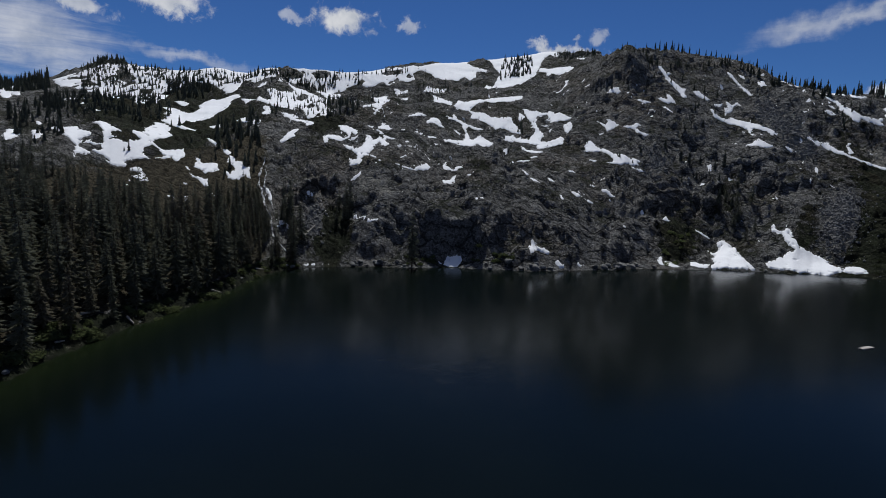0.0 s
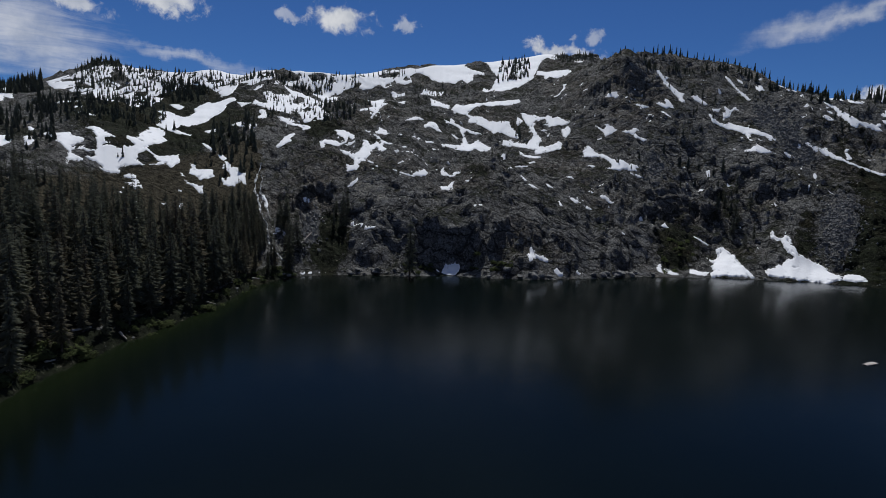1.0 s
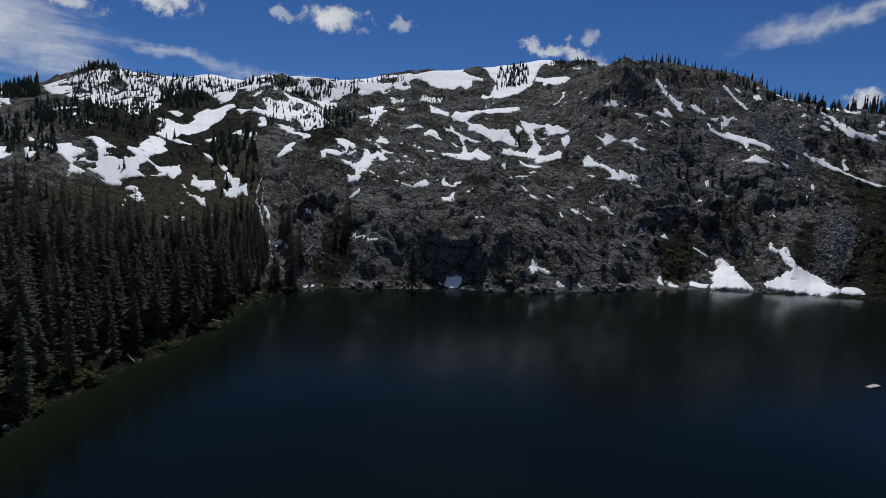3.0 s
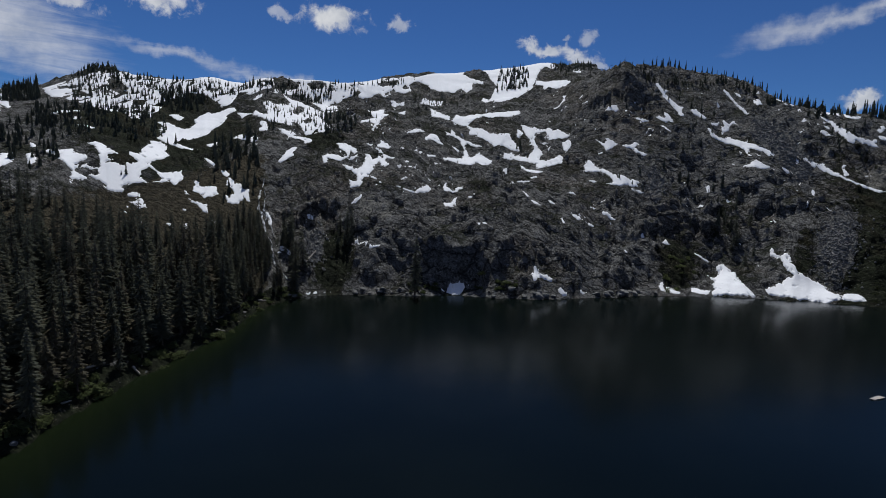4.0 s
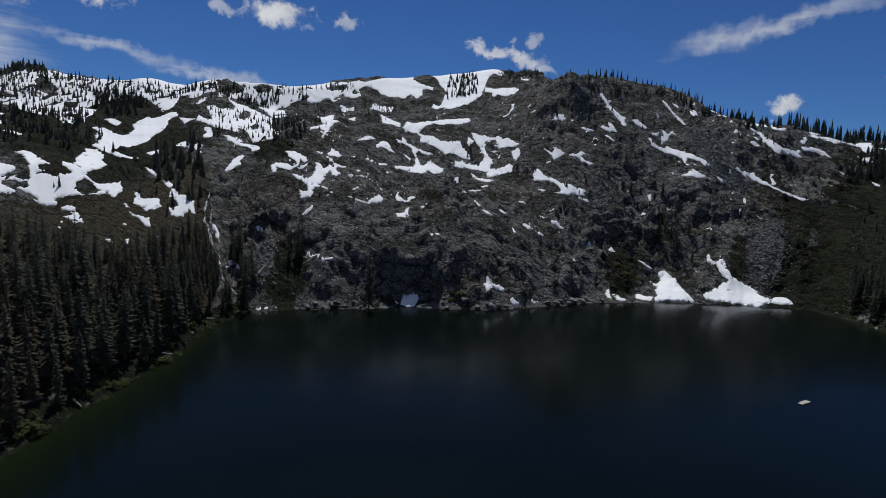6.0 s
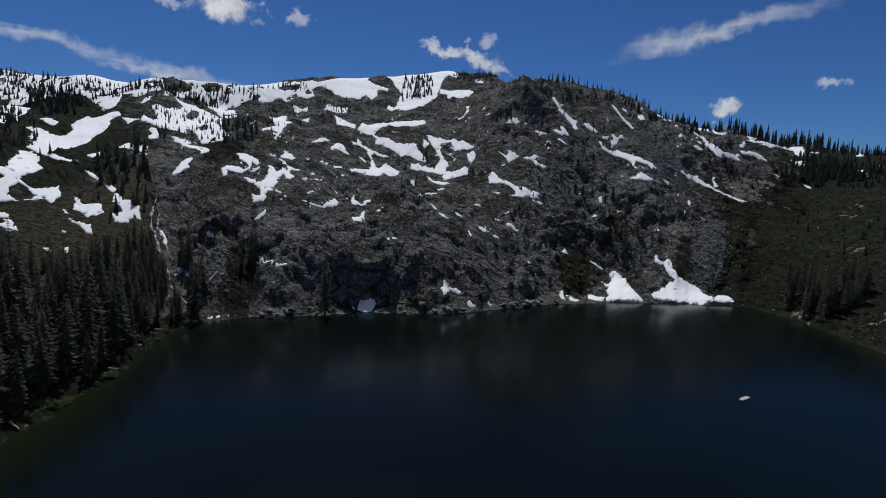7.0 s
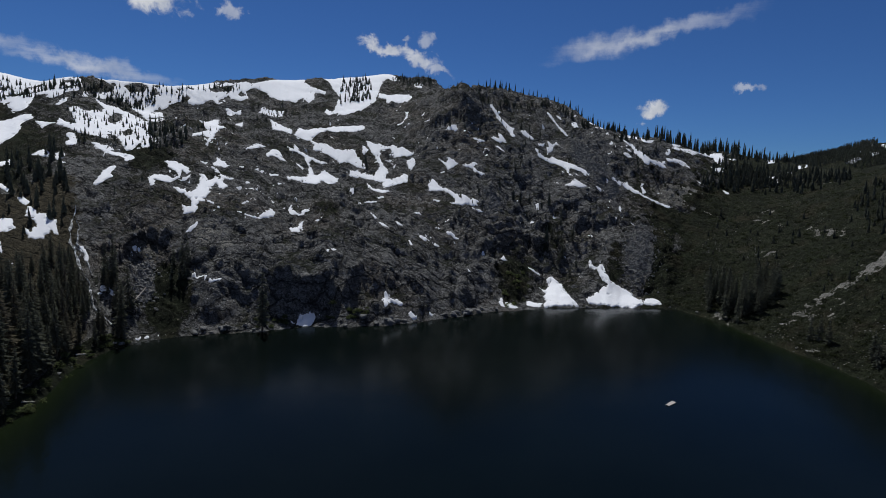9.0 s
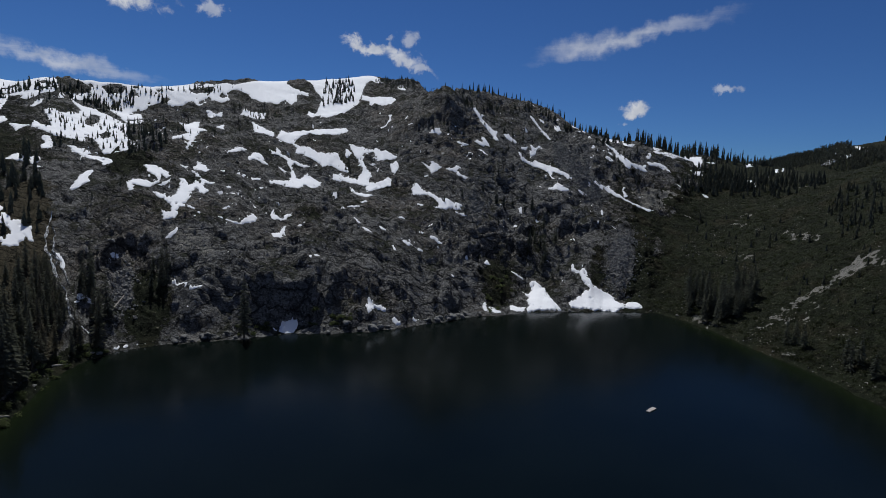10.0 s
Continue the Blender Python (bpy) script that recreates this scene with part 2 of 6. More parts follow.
def perlin(x, y, seed=0):
    xi, yi = np.floor(x), np.floor(y)
    fx, fy = x - xi, y - yi
    xi, yi = xi.astype(np.int64), yi.astype(np.int64)

    def corner(dx, dy):
        h = ((xi + dx) * 374761393 + (yi + dy) * 668265263 + seed * 974711) & 0xFFFFFFFF
        h = ((h ^ (h >> 13)) * 1274126177) & 0xFFFFFFFF
        a = ((h ^ (h >> 16)) & 0xFFFF) * (2 * np.pi / 65536)
        return np.cos(a) * (fx - dx) + np.sin(a) * (fy - dy)

    u, v = fx * fx * fx * (fx * (fx * 6 - 15) + 10), fy * fy * fy * (fy * (fy * 6 - 15) + 10)
    low = corner(0, 0) * (1 - u) + corner(1, 0) * u
    return 1.5 * (low * (1 - v) + (corner(0, 1) * (1 - u) + corner(1, 1) * u) * v)


def fbm(x, y, size, octaves=4, gain=0.5, seed=0):
    total, amp = 0.0, 1.0
    for k in range(octaves):
        total = total + amp * perlin(x / size + 17.3 * k, y / size - 9.1 * k, seed + k)
        size, amp = size / 2.07, amp * gain
    return total


def facets(x, y, size, seed=0):
    """Broken slabs: each cell has its own height and tilt, about -1 to 1."""
    gx, gy = x / size, y / size
    ix, iy = np.floor(gx).astype(np.int64), np.floor(gy).astype(np.int64)
    best, out = np.full(x.shape, 9.0), np.zeros(x.shape)
    for dx in (-1, 0, 1):
        for dy in (-1, 0, 1):
            h = ((ix + dx) * 374761393 + (iy + dy) * 668265263 + seed * 974711) & 0xFFFFFFFF
            h = ((h ^ (h >> 13)) * 1274126177) & 0xFFFFFFFF
            h ^= h >> 16
            ox, oy = gx - ix - dx - (h & 255) / 255.0, gy - iy - dy - ((h >> 8) & 255) / 255.0
            d = ox * ox + oy * oy
            value = ((h >> 16) & 255) / 127.5 - 1 + ox * (((h >> 4) & 63) / 21.0 - 1.5) + oy * (((h >> 10) & 63) / 21.0 - 1.5)
            near = d < best
            best, out = np.where(near, d, best), np.where(near, value, out)
    return out


def step(x, low, high):
    t = np.clip((x - low) / (high - low), 0, 1)
    return t * t * (3 - 2 * t)


# The lake's edge and the slopes behind it, seen from the lake's middle: bearing, range of the
# water's edge, then (metres beyond the edge, height) up to the skyline and past it.
SLOPES = [
    (-180, 150, (40, 12), (200, 50), (600, 90)),
    (-90, 118, (15, 6), (90, 30), (300, 70), (600, 110)),
    (-55, 113, (12, 6), (80, 24), (190, 55), (400, 92), (600, 120)),
    (-40, 126, (10, 5), (64, 18), (144, 44), (204, 62), (324, 80), (434, 92), (630, 125), (800, 120)),
    (-32, 151, (9, 4), (73, 19), (119, 35), (149, 57), (249, 76), (349, 94), (449, 135), (509, 152), (640, 140)),
    (-28, 164, (11, 4), (66, 19), (108, 39), (136, 50), (216, 72), (336, 98), (402, 128), (440, 136), (600, 128)),
    (-24, 181, (9, 4), (49, 14), (94, 39), (139, 55), (219, 80), (309, 106), (350, 126), (385, 136), (560, 128)),
    (-19, 222, (18, 8), (40, 20), (63, 36), (96, 54), (178, 86), (231, 104), (278, 125), (318, 136), (480, 128)),
    (-15, 233, (12, 8), (29, 20), (57, 42), (85, 60), (112, 68), (167, 85), (237, 101), (272, 113), (302, 136), (330, 138), (480, 130)),
    (-10.5, 235, (10, 8), (24, 17), (40, 33), (55, 45), (95, 62), (165, 88), (189, 96), (265, 108), (305, 136), (335, 141), (480, 130)),
    (-5, 233, (9, 9), (16, 18), (25, 30), (56, 47), (97, 64), (147, 82), (191, 97), (267, 114), (328, 152), (357, 157), (480, 140)),
    (-2, 236, (6, 2), (9, 22), (24, 29), (54, 40), (94, 58), (136, 72), (192, 96), (264, 117), (334, 155), (362, 161), (480, 146)),
    (0, 237, (6, 2), (8, 24), (25, 30), (52, 36), (93, 54), (133, 67), (192, 96), (263, 119), (338, 157), (365, 163), (480, 150)),
    (2.2, 236, (7, 2), (9, 23), (27, 31), (53, 38), (94, 53), (134, 65), (192, 97), (264, 121), (348, 162), (372, 167), (490, 155)),
    (4.5, 236, (3, 3), (11, 8), (19, 22), (53, 38), (94, 52), (134, 62), (164, 80), (195, 98), (264, 123), (360, 167), (380, 171), (500, 160)),
    (9, 238, (4, 4), (14, 11), (24, 22), (47, 34), (82, 48), (122, 63), (158, 81), (193, 101), (282, 136), (362, 173), (400, 184), (520, 176)),
    (12.5, 245, (17, 15), (45, 29), (85, 48), (130, 71), (151, 84), (180, 108), (200, 119), (280, 150), (360, 174), (410, 182), (520, 170)),
    (14.2, 249, (17, 12), (42, 24), (80, 46), (125, 72), (153, 94), (178, 120), (200, 129), (290, 158), (370, 178), (405, 182), (520, 170)),
    (15.1, 252, (16, 10), (40, 20), (70, 42), (120, 73), (154, 99), (178, 126), (198, 140), (260, 147), (330, 158), (400, 168), (520, 160)),
    (16, 254, (16, 9), (36, 17), (61, 38), (91, 56), (121, 74), (155, 105), (177, 131), (196, 138), (260, 138), (400, 130)),
    (20, 270, (15, 7), (40, 24), (75, 48), (110, 72), (144, 100), (185, 128), (208, 146), (230, 148), (400, 130)),
    (23.3, 277, (13, 2), (35, 13), (64, 30), (103, 62), (133, 88), (164, 106), (215, 142), (235, 145), (400, 130)),
    (26, 285, (15, 3), (27, 6), (60, 30), (103, 60), (149, 89), (185, 116), (215, 138), (235, 141), (400, 128)),
    (29.3, 293, (17, 6), (45, 18), (77, 42), (95, 60), (118, 73), (157, 98), (198, 122), (217, 125), (400, 116)),
    (32.5, 300, (15, 5), (52, 32), (100, 50), (119, 68), (140, 85), (165, 102), (195, 111), (300, 108)),
    (36, 310, (12, 3), (54, 32), (90, 50), (120, 66), (145, 88), (170, 103), (215, 109), (320, 106)),
    (39, 316, (14, 7), (49, 26), (84, 40), (134, 68), (180, 95), (220, 104), (330, 102)),
    (43, 298, (20, 6), (60, 22), (100, 36), (170, 62), (240, 90), (300, 102), (420, 96)),
    (48, 264, (26, 8), (66, 24), (136, 48), (216, 70), (336, 95), (450, 88)),
    (53, 243, (18, 8), (78, 36), (158, 65), (208, 78), (280, 86), (420, 80)),
    (58, 217, (24, 14), (104, 55), (184, 87), (244, 99), (344, 100)),
    (70, 185, (25, 12), (115, 62), (215, 100), (375, 110)),
    (110, 160, (30, 12), (120, 50), (300, 80)),
    (180, 150, (40, 12), (200, 50), (600, 90)),
]
SECTION_BEARINGS = np.arange(-180, 180.01, 0.125)
SECTION_REACH = np.arange(0, 1001.0, 0.5)


def blurred(table, width, axis):
    k = np.exp(-0.5 * (np.arange(-3 * width, 3 * width + 1) / width) ** 2)
    pad = [(0, 0)] * table.ndim
    pad[axis] = (3 * width, 3 * width)
    wide = np.pad(table, pad, mode="edge")
    return np.apply_along_axis(lambda line: np.convolve(line, k / k.sum(), mode="valid"), axis, wide)


def section_tables():
    bearings = np.array([row[0] for row in SLOPES], float)
    shores = np.interp(SECTION_BEARINGS, bearings, [row[1] for row in SLOPES])
    known = []
    for _, _, *profile in SLOPES:
        reach, height = zip((0, 0), *profile)
        last = reach[-1]
        known.append(np.interp(SECTION_REACH, [*reach, max(last + 200, 1000)], [*height, height[-1] * 0.75]))
    known = np.array(known)
    table = np.stack([np.interp(SECTION_BEARINGS, bearings, known[:, k]) for k in range(known.shape[1])], 1)
    return blurred(shores, 6, 0), blurred(blurred(table, 4, 1), 6, 0)


SHORE, SECTIONS = section_tables()


def shore_range(b):
    r = np.interp(b, SECTION_BEARINGS, SHORE)
    return r + 2.2 * perlin(b * 0.55, b * 0 + 3.1, 41) + 0.9 * perlin(b * 1.9, b * 0 + 8.7, 42)


def slope_height(b, reach):
    s = np.clip(reach, 0, 999.0) * 2
    i = np.clip((b + 180) / 0.125, 0, len(SECTION_BEARINGS) - 1.001)
    i0, s0 = i.astype(int), s.astype(int)
    fi, fs = i - i0, s - s0
    t = SECTIONS
    return (t[i0, s0] * (1 - fi) + t[i0 + 1, s0] * fi) * (1 - fs) + (t[i0, s0 + 1] * (1 - fi) + t[i0 + 1, s0 + 1] * fi) * fs


def rockiness(b, reach, x, y):
    """1 on bare rock, less under the forest and on the brushy slope."""
    forest = step(b, -23, -17) + step(reach, 110, 150) * step(b, -60, -20)
    brush = 1 - step(b - 0.02 * (reach - 110) + 2.6 * fbm(x, y, 34, 2, 0.6, 95), 38.5, 43)
    return np.clip(forest, 0.12, 1) * np.clip(brush, 0.22, 1)


def blob(b, reach, where, width, depth):
    return np.exp(-(((b - where[0]) / width) ** 2) - ((reach - where[1]) / depth) ** 2)


# Rounded rock outcrops by the shore: bearing, metres beyond the edge, half widths, height.
OUTCROPS = [(-8.6, 13, 3.0, 13, 5.5), (17.2, 17, 2.7, 17, 6.5), (7.0, 5, 2.4, 6, 3.0), (12.5, 6, 1.6, 7, 2.5), (2.8, 6, 0.55, 6, 7.0)]
# Fans of loose stones: bearing, metres beyond the water's edge, half widths, number of stones.
SCREE_FANS = [(35.4, 44, 1.35, 24, 2000), (28.8, 150, 0.9, 16, 700), (30.0, 138, 1.0, 16, 800), (31.2, 126, 1.0, 16, 800), (32.3, 114, 0.8, 14, 650), (20.1, 82, 0.9, 13, 600), (-14.6, 26, 0.9, 12, 450)]
# Scarps across the slope: bearing, metres beyond the edge, half width, height.
SCARPS = [(31.0, 72, 3.0, 8), (27.6, 84, 1.6, 5), (24.7, 52, 1.2, 9), (20.6, 47, 1.8, 5), (-14.3, 47, 1.8, 6), (-16.9, 36, 0.9, 5), (15.4, 168, 1.7, 5)]
SNOW_OUTLINES = []


def scarps(b, reach, x, y):
    """Steep faces that look towards the lake, with a hollow below and a shelf above."""
    lift = np.zeros(x.shape)
    for bearing, foot, wide, high in SCARPS:
        s = reach - foot + 9.0 * perlin(x / 14 + bearing, y / 40, 58) + 4.0 * perlin(x / 5, y / 12, 59)
        face = np.where(s < 0, -0.5 * np.exp(s / 16), (step(s, 0, high * 0.3) - 0.5) * np.exp(-np.clip(s, 0, 200) / 26))
        lift = lift + high * face * np.exp(-(((b - bearing) / wide) ** 4))
    return lift



def inside(x, y, outline):
    """Metres from the outline, more than 0 within it."""
    px, py = np.asarray(outline, float).T
    qx, qy = np.roll(px, -1), np.roll(py, -1)
    near, odd = np.full(x.shape, 1e9), np.zeros(x.shape, bool)
    for ax, ay, bx, by in zip(px, py, qx, qy):
        ex, ey = bx - ax, by - ay
        t = np.clip(((x - ax) * ex + (y - ay) * ey) / (ex * ex + ey * ey + 1e-9), 0, 1)
        near = np.minimum(near, (x - ax - t * ex) ** 2 + (y - ay - t * ey) ** 2)
        if ay != by:
            odd ^= ((ay > y) != (by > y)) & (x < ex * (y - ay) / ey + ax)
    return np.where(odd, 1, -1) * np.sqrt(near)


def ragged(x, y, size=1.0):
    """The place moved a little, so that straight outlines turn uneven."""
    return x + size * (0.9 * fbm(x, y, 5.0, 3, 0.6, 61)), y + size * (1.8 * fbm(x, y, 7.0, 3, 0.6, 65))


def snow_depth(x, y, outline, uneven, holes=()):
    """Metres within a snow patch's edge; bare rocks stand out of it."""
    x, y = ragged(x, y, uneven)
    depth = inside(x, y, outline)
    for hole in holes:
        depth = np.minimum(depth, -inside(x, y, hole))
    return depth


def snow_cover(x, y):
    cover, core, sunk = np.zeros(x.shape), np.zeros(x.shape), np.zeros(x.shape)
    for outline, size, holes in SNOW_OUTLINES:
        px, py = np.asarray(outline, float).T
        k = np.nonzero((x > px.min() - 10) & (x < px.max() + 10) & (y > py.min() - 10) & (y < py.max() + 10))
        if len(k[0]):
            depth = snow_depth(x[k], y[k], outline, size, holes)
            cover[k], core[k] = np.maximum(cover[k], step(depth, -8, 0)), np.maximum(core[k], step(depth, -2.2, -0.1))
            sunk[k] = np.maximum(sunk[k], step(depth, -0.1, 0.5))
    return cover, core, sunk


def ground(x, y, detail=1.0):
    """The height of the bare ground."""
    x, y = np.asarray(x, float), np.asarray(y, float)
    b, r = np.degrees(np.arctan2(x, y)), np.hypot(x, y)
    reach = r - shore_range(b)
    h = slope_height(b, reach)
    h = np.where(reach > 999, h * np.clip(1 - (reach - 999) / 3500, 0.1, 1), h)
    h = h + 156 * np.exp(-(((b - 55.5) / 11.5) ** 2) - ((r - 1750) / 330) ** 2) - 45 * step(b, 40, 47) * step(reach, 330, 560) * (1 - step(reach, 1000, 1500)) + step(reach, 700, 1200) * 26 * fbm(x, y, 420, 3, seed=70)
    hard = rockiness(b, reach, x, y)
    for knob, back, wide, deep, high in OUTCROPS:
        h = h + high * step(1 - np.sqrt(((b - knob) / wide) ** 2 + ((reach - back) / deep) ** 2) + 0.25 * perlin(x / 7, y / 7, 57), 0, 0.85)
    h = h + np.where(reach > 2, scarps(b, reach, x, y), 0.0)
    near, (snow, core, sunk) = step(reach, 0, 22), snow_cover(x, y)
    wx, wy = x + 7 * perlin(x / 33, y / 33, 51), y + 7 * perlin(x / 33, y / 33, 52)
    u, v = 0.83 * wx - 0.56 * wy, 0.56 * wx + 0.83 * wy
    cliffy = 0.4 * blob(b, reach, (-14.5, 45), 3.2, 26) + 0.7 * blob(b, reach, (1.5, 14), 5, 14) + 0.35 * blob(b, reach, (21, 62), 4.5, 38) + 0.3 * blob(b, reach, (29, 78), 4.5, 26) + 0.4 * blob(b, reach, (16, 160), 4, 40)
    loose = sum(blob(b, reach, fan[:2], *fan[2:4]) for fan in SCREE_FANS)
    cliffy = np.clip(0.18 + cliffy + 0.5 * fbm(x, y, 55, 2, seed=14), 0.08, 1) * (1 - np.clip(1.3 * loose, 0, 0.95))
    rough = 2.6 * fbm(wx, wy, 48, 2, seed=1) + 6.0 * (np.abs(perlin(wx / 29, wy / 29, 3)) - 0.25) * cliffy + 2.3 * facets(u / 1.6, v, 15.0, 8) * (0.4 + 0.6 * cliffy)
    f = (h + rough) / 9.5 + 1.6 * fbm(wx, wy, 44, 2, seed=11)
    part = f - np.floor(f)
    rough = (rough + 9.5 * (step(part, 0.35, 0.9) - part) * 0.5 * cliffy) * near
    fine = 0.0
    if detail:
        fine = (1.0 + 0.8 * cliffy) * facets(u / 1.6, v, 6.0, 22) * 0.85 + 0.66 * facets(u / 1.5, v, 2.7, 25) + 0.18 * facets(wx, wy, 1.3, 29)
        fine = fine * np.clip(reach / 8, 0.2, 1) * (1 - 0.7 * np.clip(loose, 0, 1))
    h = h + hard * (rough * (1 - 0.72 * snow) + fine * (1 - core))
    h = h + (1 - hard) * (0.9 * fbm(x, y, 16, 3, seed=33) * near + 0.35 * detail * fbm(x, y, 2.6, 3, 0.6, 35)) * (1 - snow) - 0.4 * detail * sunk
    bed = np.maximum(reach * 0.45, -9.0)
    return np.where(reach < 0, bed + np.clip(1 + reach / 6, 0, 1) * h * 0.3, h)


def height_at(x, y):
    return float(ground(np.array([x]), np.array([y]))[0])


def mesh_from(name, verts, faces, mat, smooth=True):
    verts = np.asarray(verts, np.float32)
    faces = np.asarray(faces, np.int32)
    me = bpy.data.meshes.new(name)
    me.vertices.add(len(verts))
    me.vertices.foreach_set("co", verts.ravel())
    size = faces.shape[1]
    me.loops.add(faces.size)
    me.loops.foreach_set("vertex_index", faces.ravel())
    me.polygons.add(len(faces))
    me.polygons.foreach_set("loop_start", np.arange(0, faces.size, size, dtype=np.int32))
    me.polygons.foreach_set("loop_total", np.full(len(faces), size, np.int32))
    me.polygons.foreach_set("use_smooth", np.full(len(faces), smooth))
    me.update(calc_edges=True)
    me.materials.append(mat)
    return me


DRIFTS = []


def lay_snow(uneven, sort, outline, *holes):
    """Notes a patch of old snow by its outline in plan, and the bare rocks in it. The ground under it is smoother."""
    SNOW_OUTLINES.append((outline, uneven, holes))
    DRIFTS.append((uneven, sort, outline, holes))


lay_snow(0.6, "mid", [(-185.8, 245.4), (-184.7, 248), (-181.3, 246), (-180, 247.7), (-177.1, 250.7), (-169.3, 244.3), (-164.7, 242.1), (-163.5, 239.8), (-164.2, 236.5), (-163.5, 235.1), (-161.5, 236.6), (-157.7, 238.2), (-157.5, 240.5), (-155.9, 237.8), (-158.3, 236), (-161.8, 235.3), (-163.3, 232.9), (-162.4, 230.8), (-159.7, 229.5), (-156.8, 229.6), (-156.6, 226.8), (-158.9, 226.2), (-156.9, 221.4), (-160.4, 224.7), (-162.7, 229.2), (-167.3, 231.4), (-176.9, 239.7), (-180.5, 241.4)])
lay_snow(0.6, "mid", [(-160.9, 245.4), (-164.6, 249.2), (-172.8, 261), (-180.6, 267), (-179.1, 271.4), (-174.1, 269.8), (-163.7, 256.8), (-159.8, 255.1), (-158.1, 255.1), (-159.6, 249.6), (-158.6, 248.4), (-156.5, 251.1), (-157.5, 246.5), (-152.4, 252.5), (-150.8, 256.5), (-156.6, 260.1), (-158.2, 263.8), (-154.3, 265.8), (-158.8, 273.5), (-169, 303.2), (-166.2, 308.4), (-159.6, 301.5), (-155.1, 291.4), (-150.3, 286), (-149.1, 275.2), (-148.6, 267.1), (-148, 262.8), (-141.9, 259.1), (-138.3, 261.3), (-134.9, 266.4), (-131, 261.5), (-129.9, 256.4), (-129.5, 249.8), (-133.6, 252.5), (-135.8, 250.3), (-139, 246.8), (-141.8, 243.7), (-147.6, 238.8), (-145.4, 236.7), (-145.4, 233.7), (-147.6, 230.8), (-149.9, 230), (-150.9, 232.6), (-152.3, 232.2), (-154.1, 230.8), (-157.4, 231.9), (-155.8, 233.9), (-155.8, 235.8)], [(-144, 247.3), (-146.4, 252.6), (-146.5, 259.1), (-141.9, 257.2), (-137.7, 253.9), (-137.6, 248), (-141, 245.8)])
lay_snow(0.3, "small", [(-143.2, 235.2), (-141.9, 237.1), (-139, 236.8), (-136.3, 233.5), (-139, 233.3), (-141.7, 233.8)])
lay_snow(0.45, "small", [(-138.6, 229.1), (-136.6, 230.6), (-138.8, 232.8), (-135.2, 232.5), (-131.6, 228.5), (-128.7, 224.7), (-132.1, 223.8), (-135.2, 226.6)])
lay_snow(0.3, "small", [(-139.3, 227.2), (-136.6, 225.2), (-136.5, 223.9)])
lay_snow(0.3, "small", [(-136.7, 220.8), (-135.9, 221.6), (-134.2, 219.5)])
lay_snow(0.3, "small", [(-127.1, 215.2), (-125.1, 214.3), (-125.1, 213.1)])
lay_snow(0.3, "small", [(-119.3, 202.5), (-117.7, 202.3), (-115.2, 199.8), (-115.5, 198.6)])
lay_snow(0.3, "small", [(-117.8, 218.7), (-116.7, 219.8), (-113.6, 216.7), (-115, 216.2)])
lay_snow(0.3, "small", [(-112.9, 222.3), (-111.4, 223.9), (-109.8, 219), (-111.6, 219.5)])
lay_snow(0.3, "small", [(-118.5, 232.6), (-116, 232.2), (-115.9, 231), (-117.3, 231)])
lay_snow(0.45, "mid", [(-126, 260.6), (-124.3, 260.4), (-119.9, 255.6), (-117.2, 256.8), (-114, 257.8), (-110.7, 251), (-111.6, 247.3), (-114.3, 245.4), (-118.7, 249.6), (-122.1, 249.2), (-122.8, 254.6)])
lay_snow(0.45, "small", [(-121, 242.5), (-118.1, 241.6), (-115.8, 241.4), (-113.1, 240.3), (-111.3, 241.8), (-108.4, 236.7), (-108.1, 234.3), (-111.1, 235.8), (-114, 237.9), (-117.6, 239.4)])
lay_snow(0.3, "small", [(-107.7, 232.8), (-105.3, 232.3), (-103.4, 231.5), (-104.2, 230.6)])
lay_snow(0.3, "small", [(-125, 247.2), (-123, 246.8), (-120.6, 244.8), (-122.3, 244.1)])
lay_snow(0.3, "small", [(-121.3, 279.4), (-118.8, 280.3), (-114.5, 275.3), (-114.9, 271.4), (-118.3, 274.8)])
lay_snow(0.45, "mid", [(-114.7, 271.5), (-112.5, 271.5), (-108.5, 266.9), (-107.2, 272.2), (-104.6, 269.6), (-102.5, 268.2), (-99.5, 261.4), (-100.9, 260.7), (-102.7, 262.9), (-102.2, 259.4), (-101.9, 253), (-103.8, 250.6), (-105.9, 249.3), (-108.9, 252.3), (-107.6, 256.2), (-105.9, 257.3), (-107.3, 261.7), (-110.8, 262.9), (-112.3, 262.8), (-112.4, 266.4)])
lay_snow(0.3, "small", [(-134.7, 291.2), (-131.3, 289.6), (-126.8, 285.9), (-123.4, 283.2), (-125.7, 281.8), (-129.6, 284.3)])
lay_snow(0.45, "small", [(-187.9, 237.2), (-186.8, 239.6), (-180.9, 234.1), (-176.4, 226.7), (-179.5, 227.2)])
lay_snow(0.3, "small", [(-197.9, 253), (-194.8, 251.7), (-191.6, 250), (-191.7, 246.8), (-194.3, 248)])
lay_snow(0.45, "mid", [(-187.6, 221.1), (-193.6, 231.8), (-192.4, 236.5), (-184.1, 226.9), (-182.2, 219.3), (-180.4, 214.3)])
lay_snow(0.6, "mid", [(-521.8, 614.9), (-515.5, 623), (-504, 619.4), (-423.9, 524.7), (-370.6, 456), (-303.2, 374), (-362, 437.3), (-292.7, 352.8), (-286.1, 339.2), (-370.1, 435.8)])
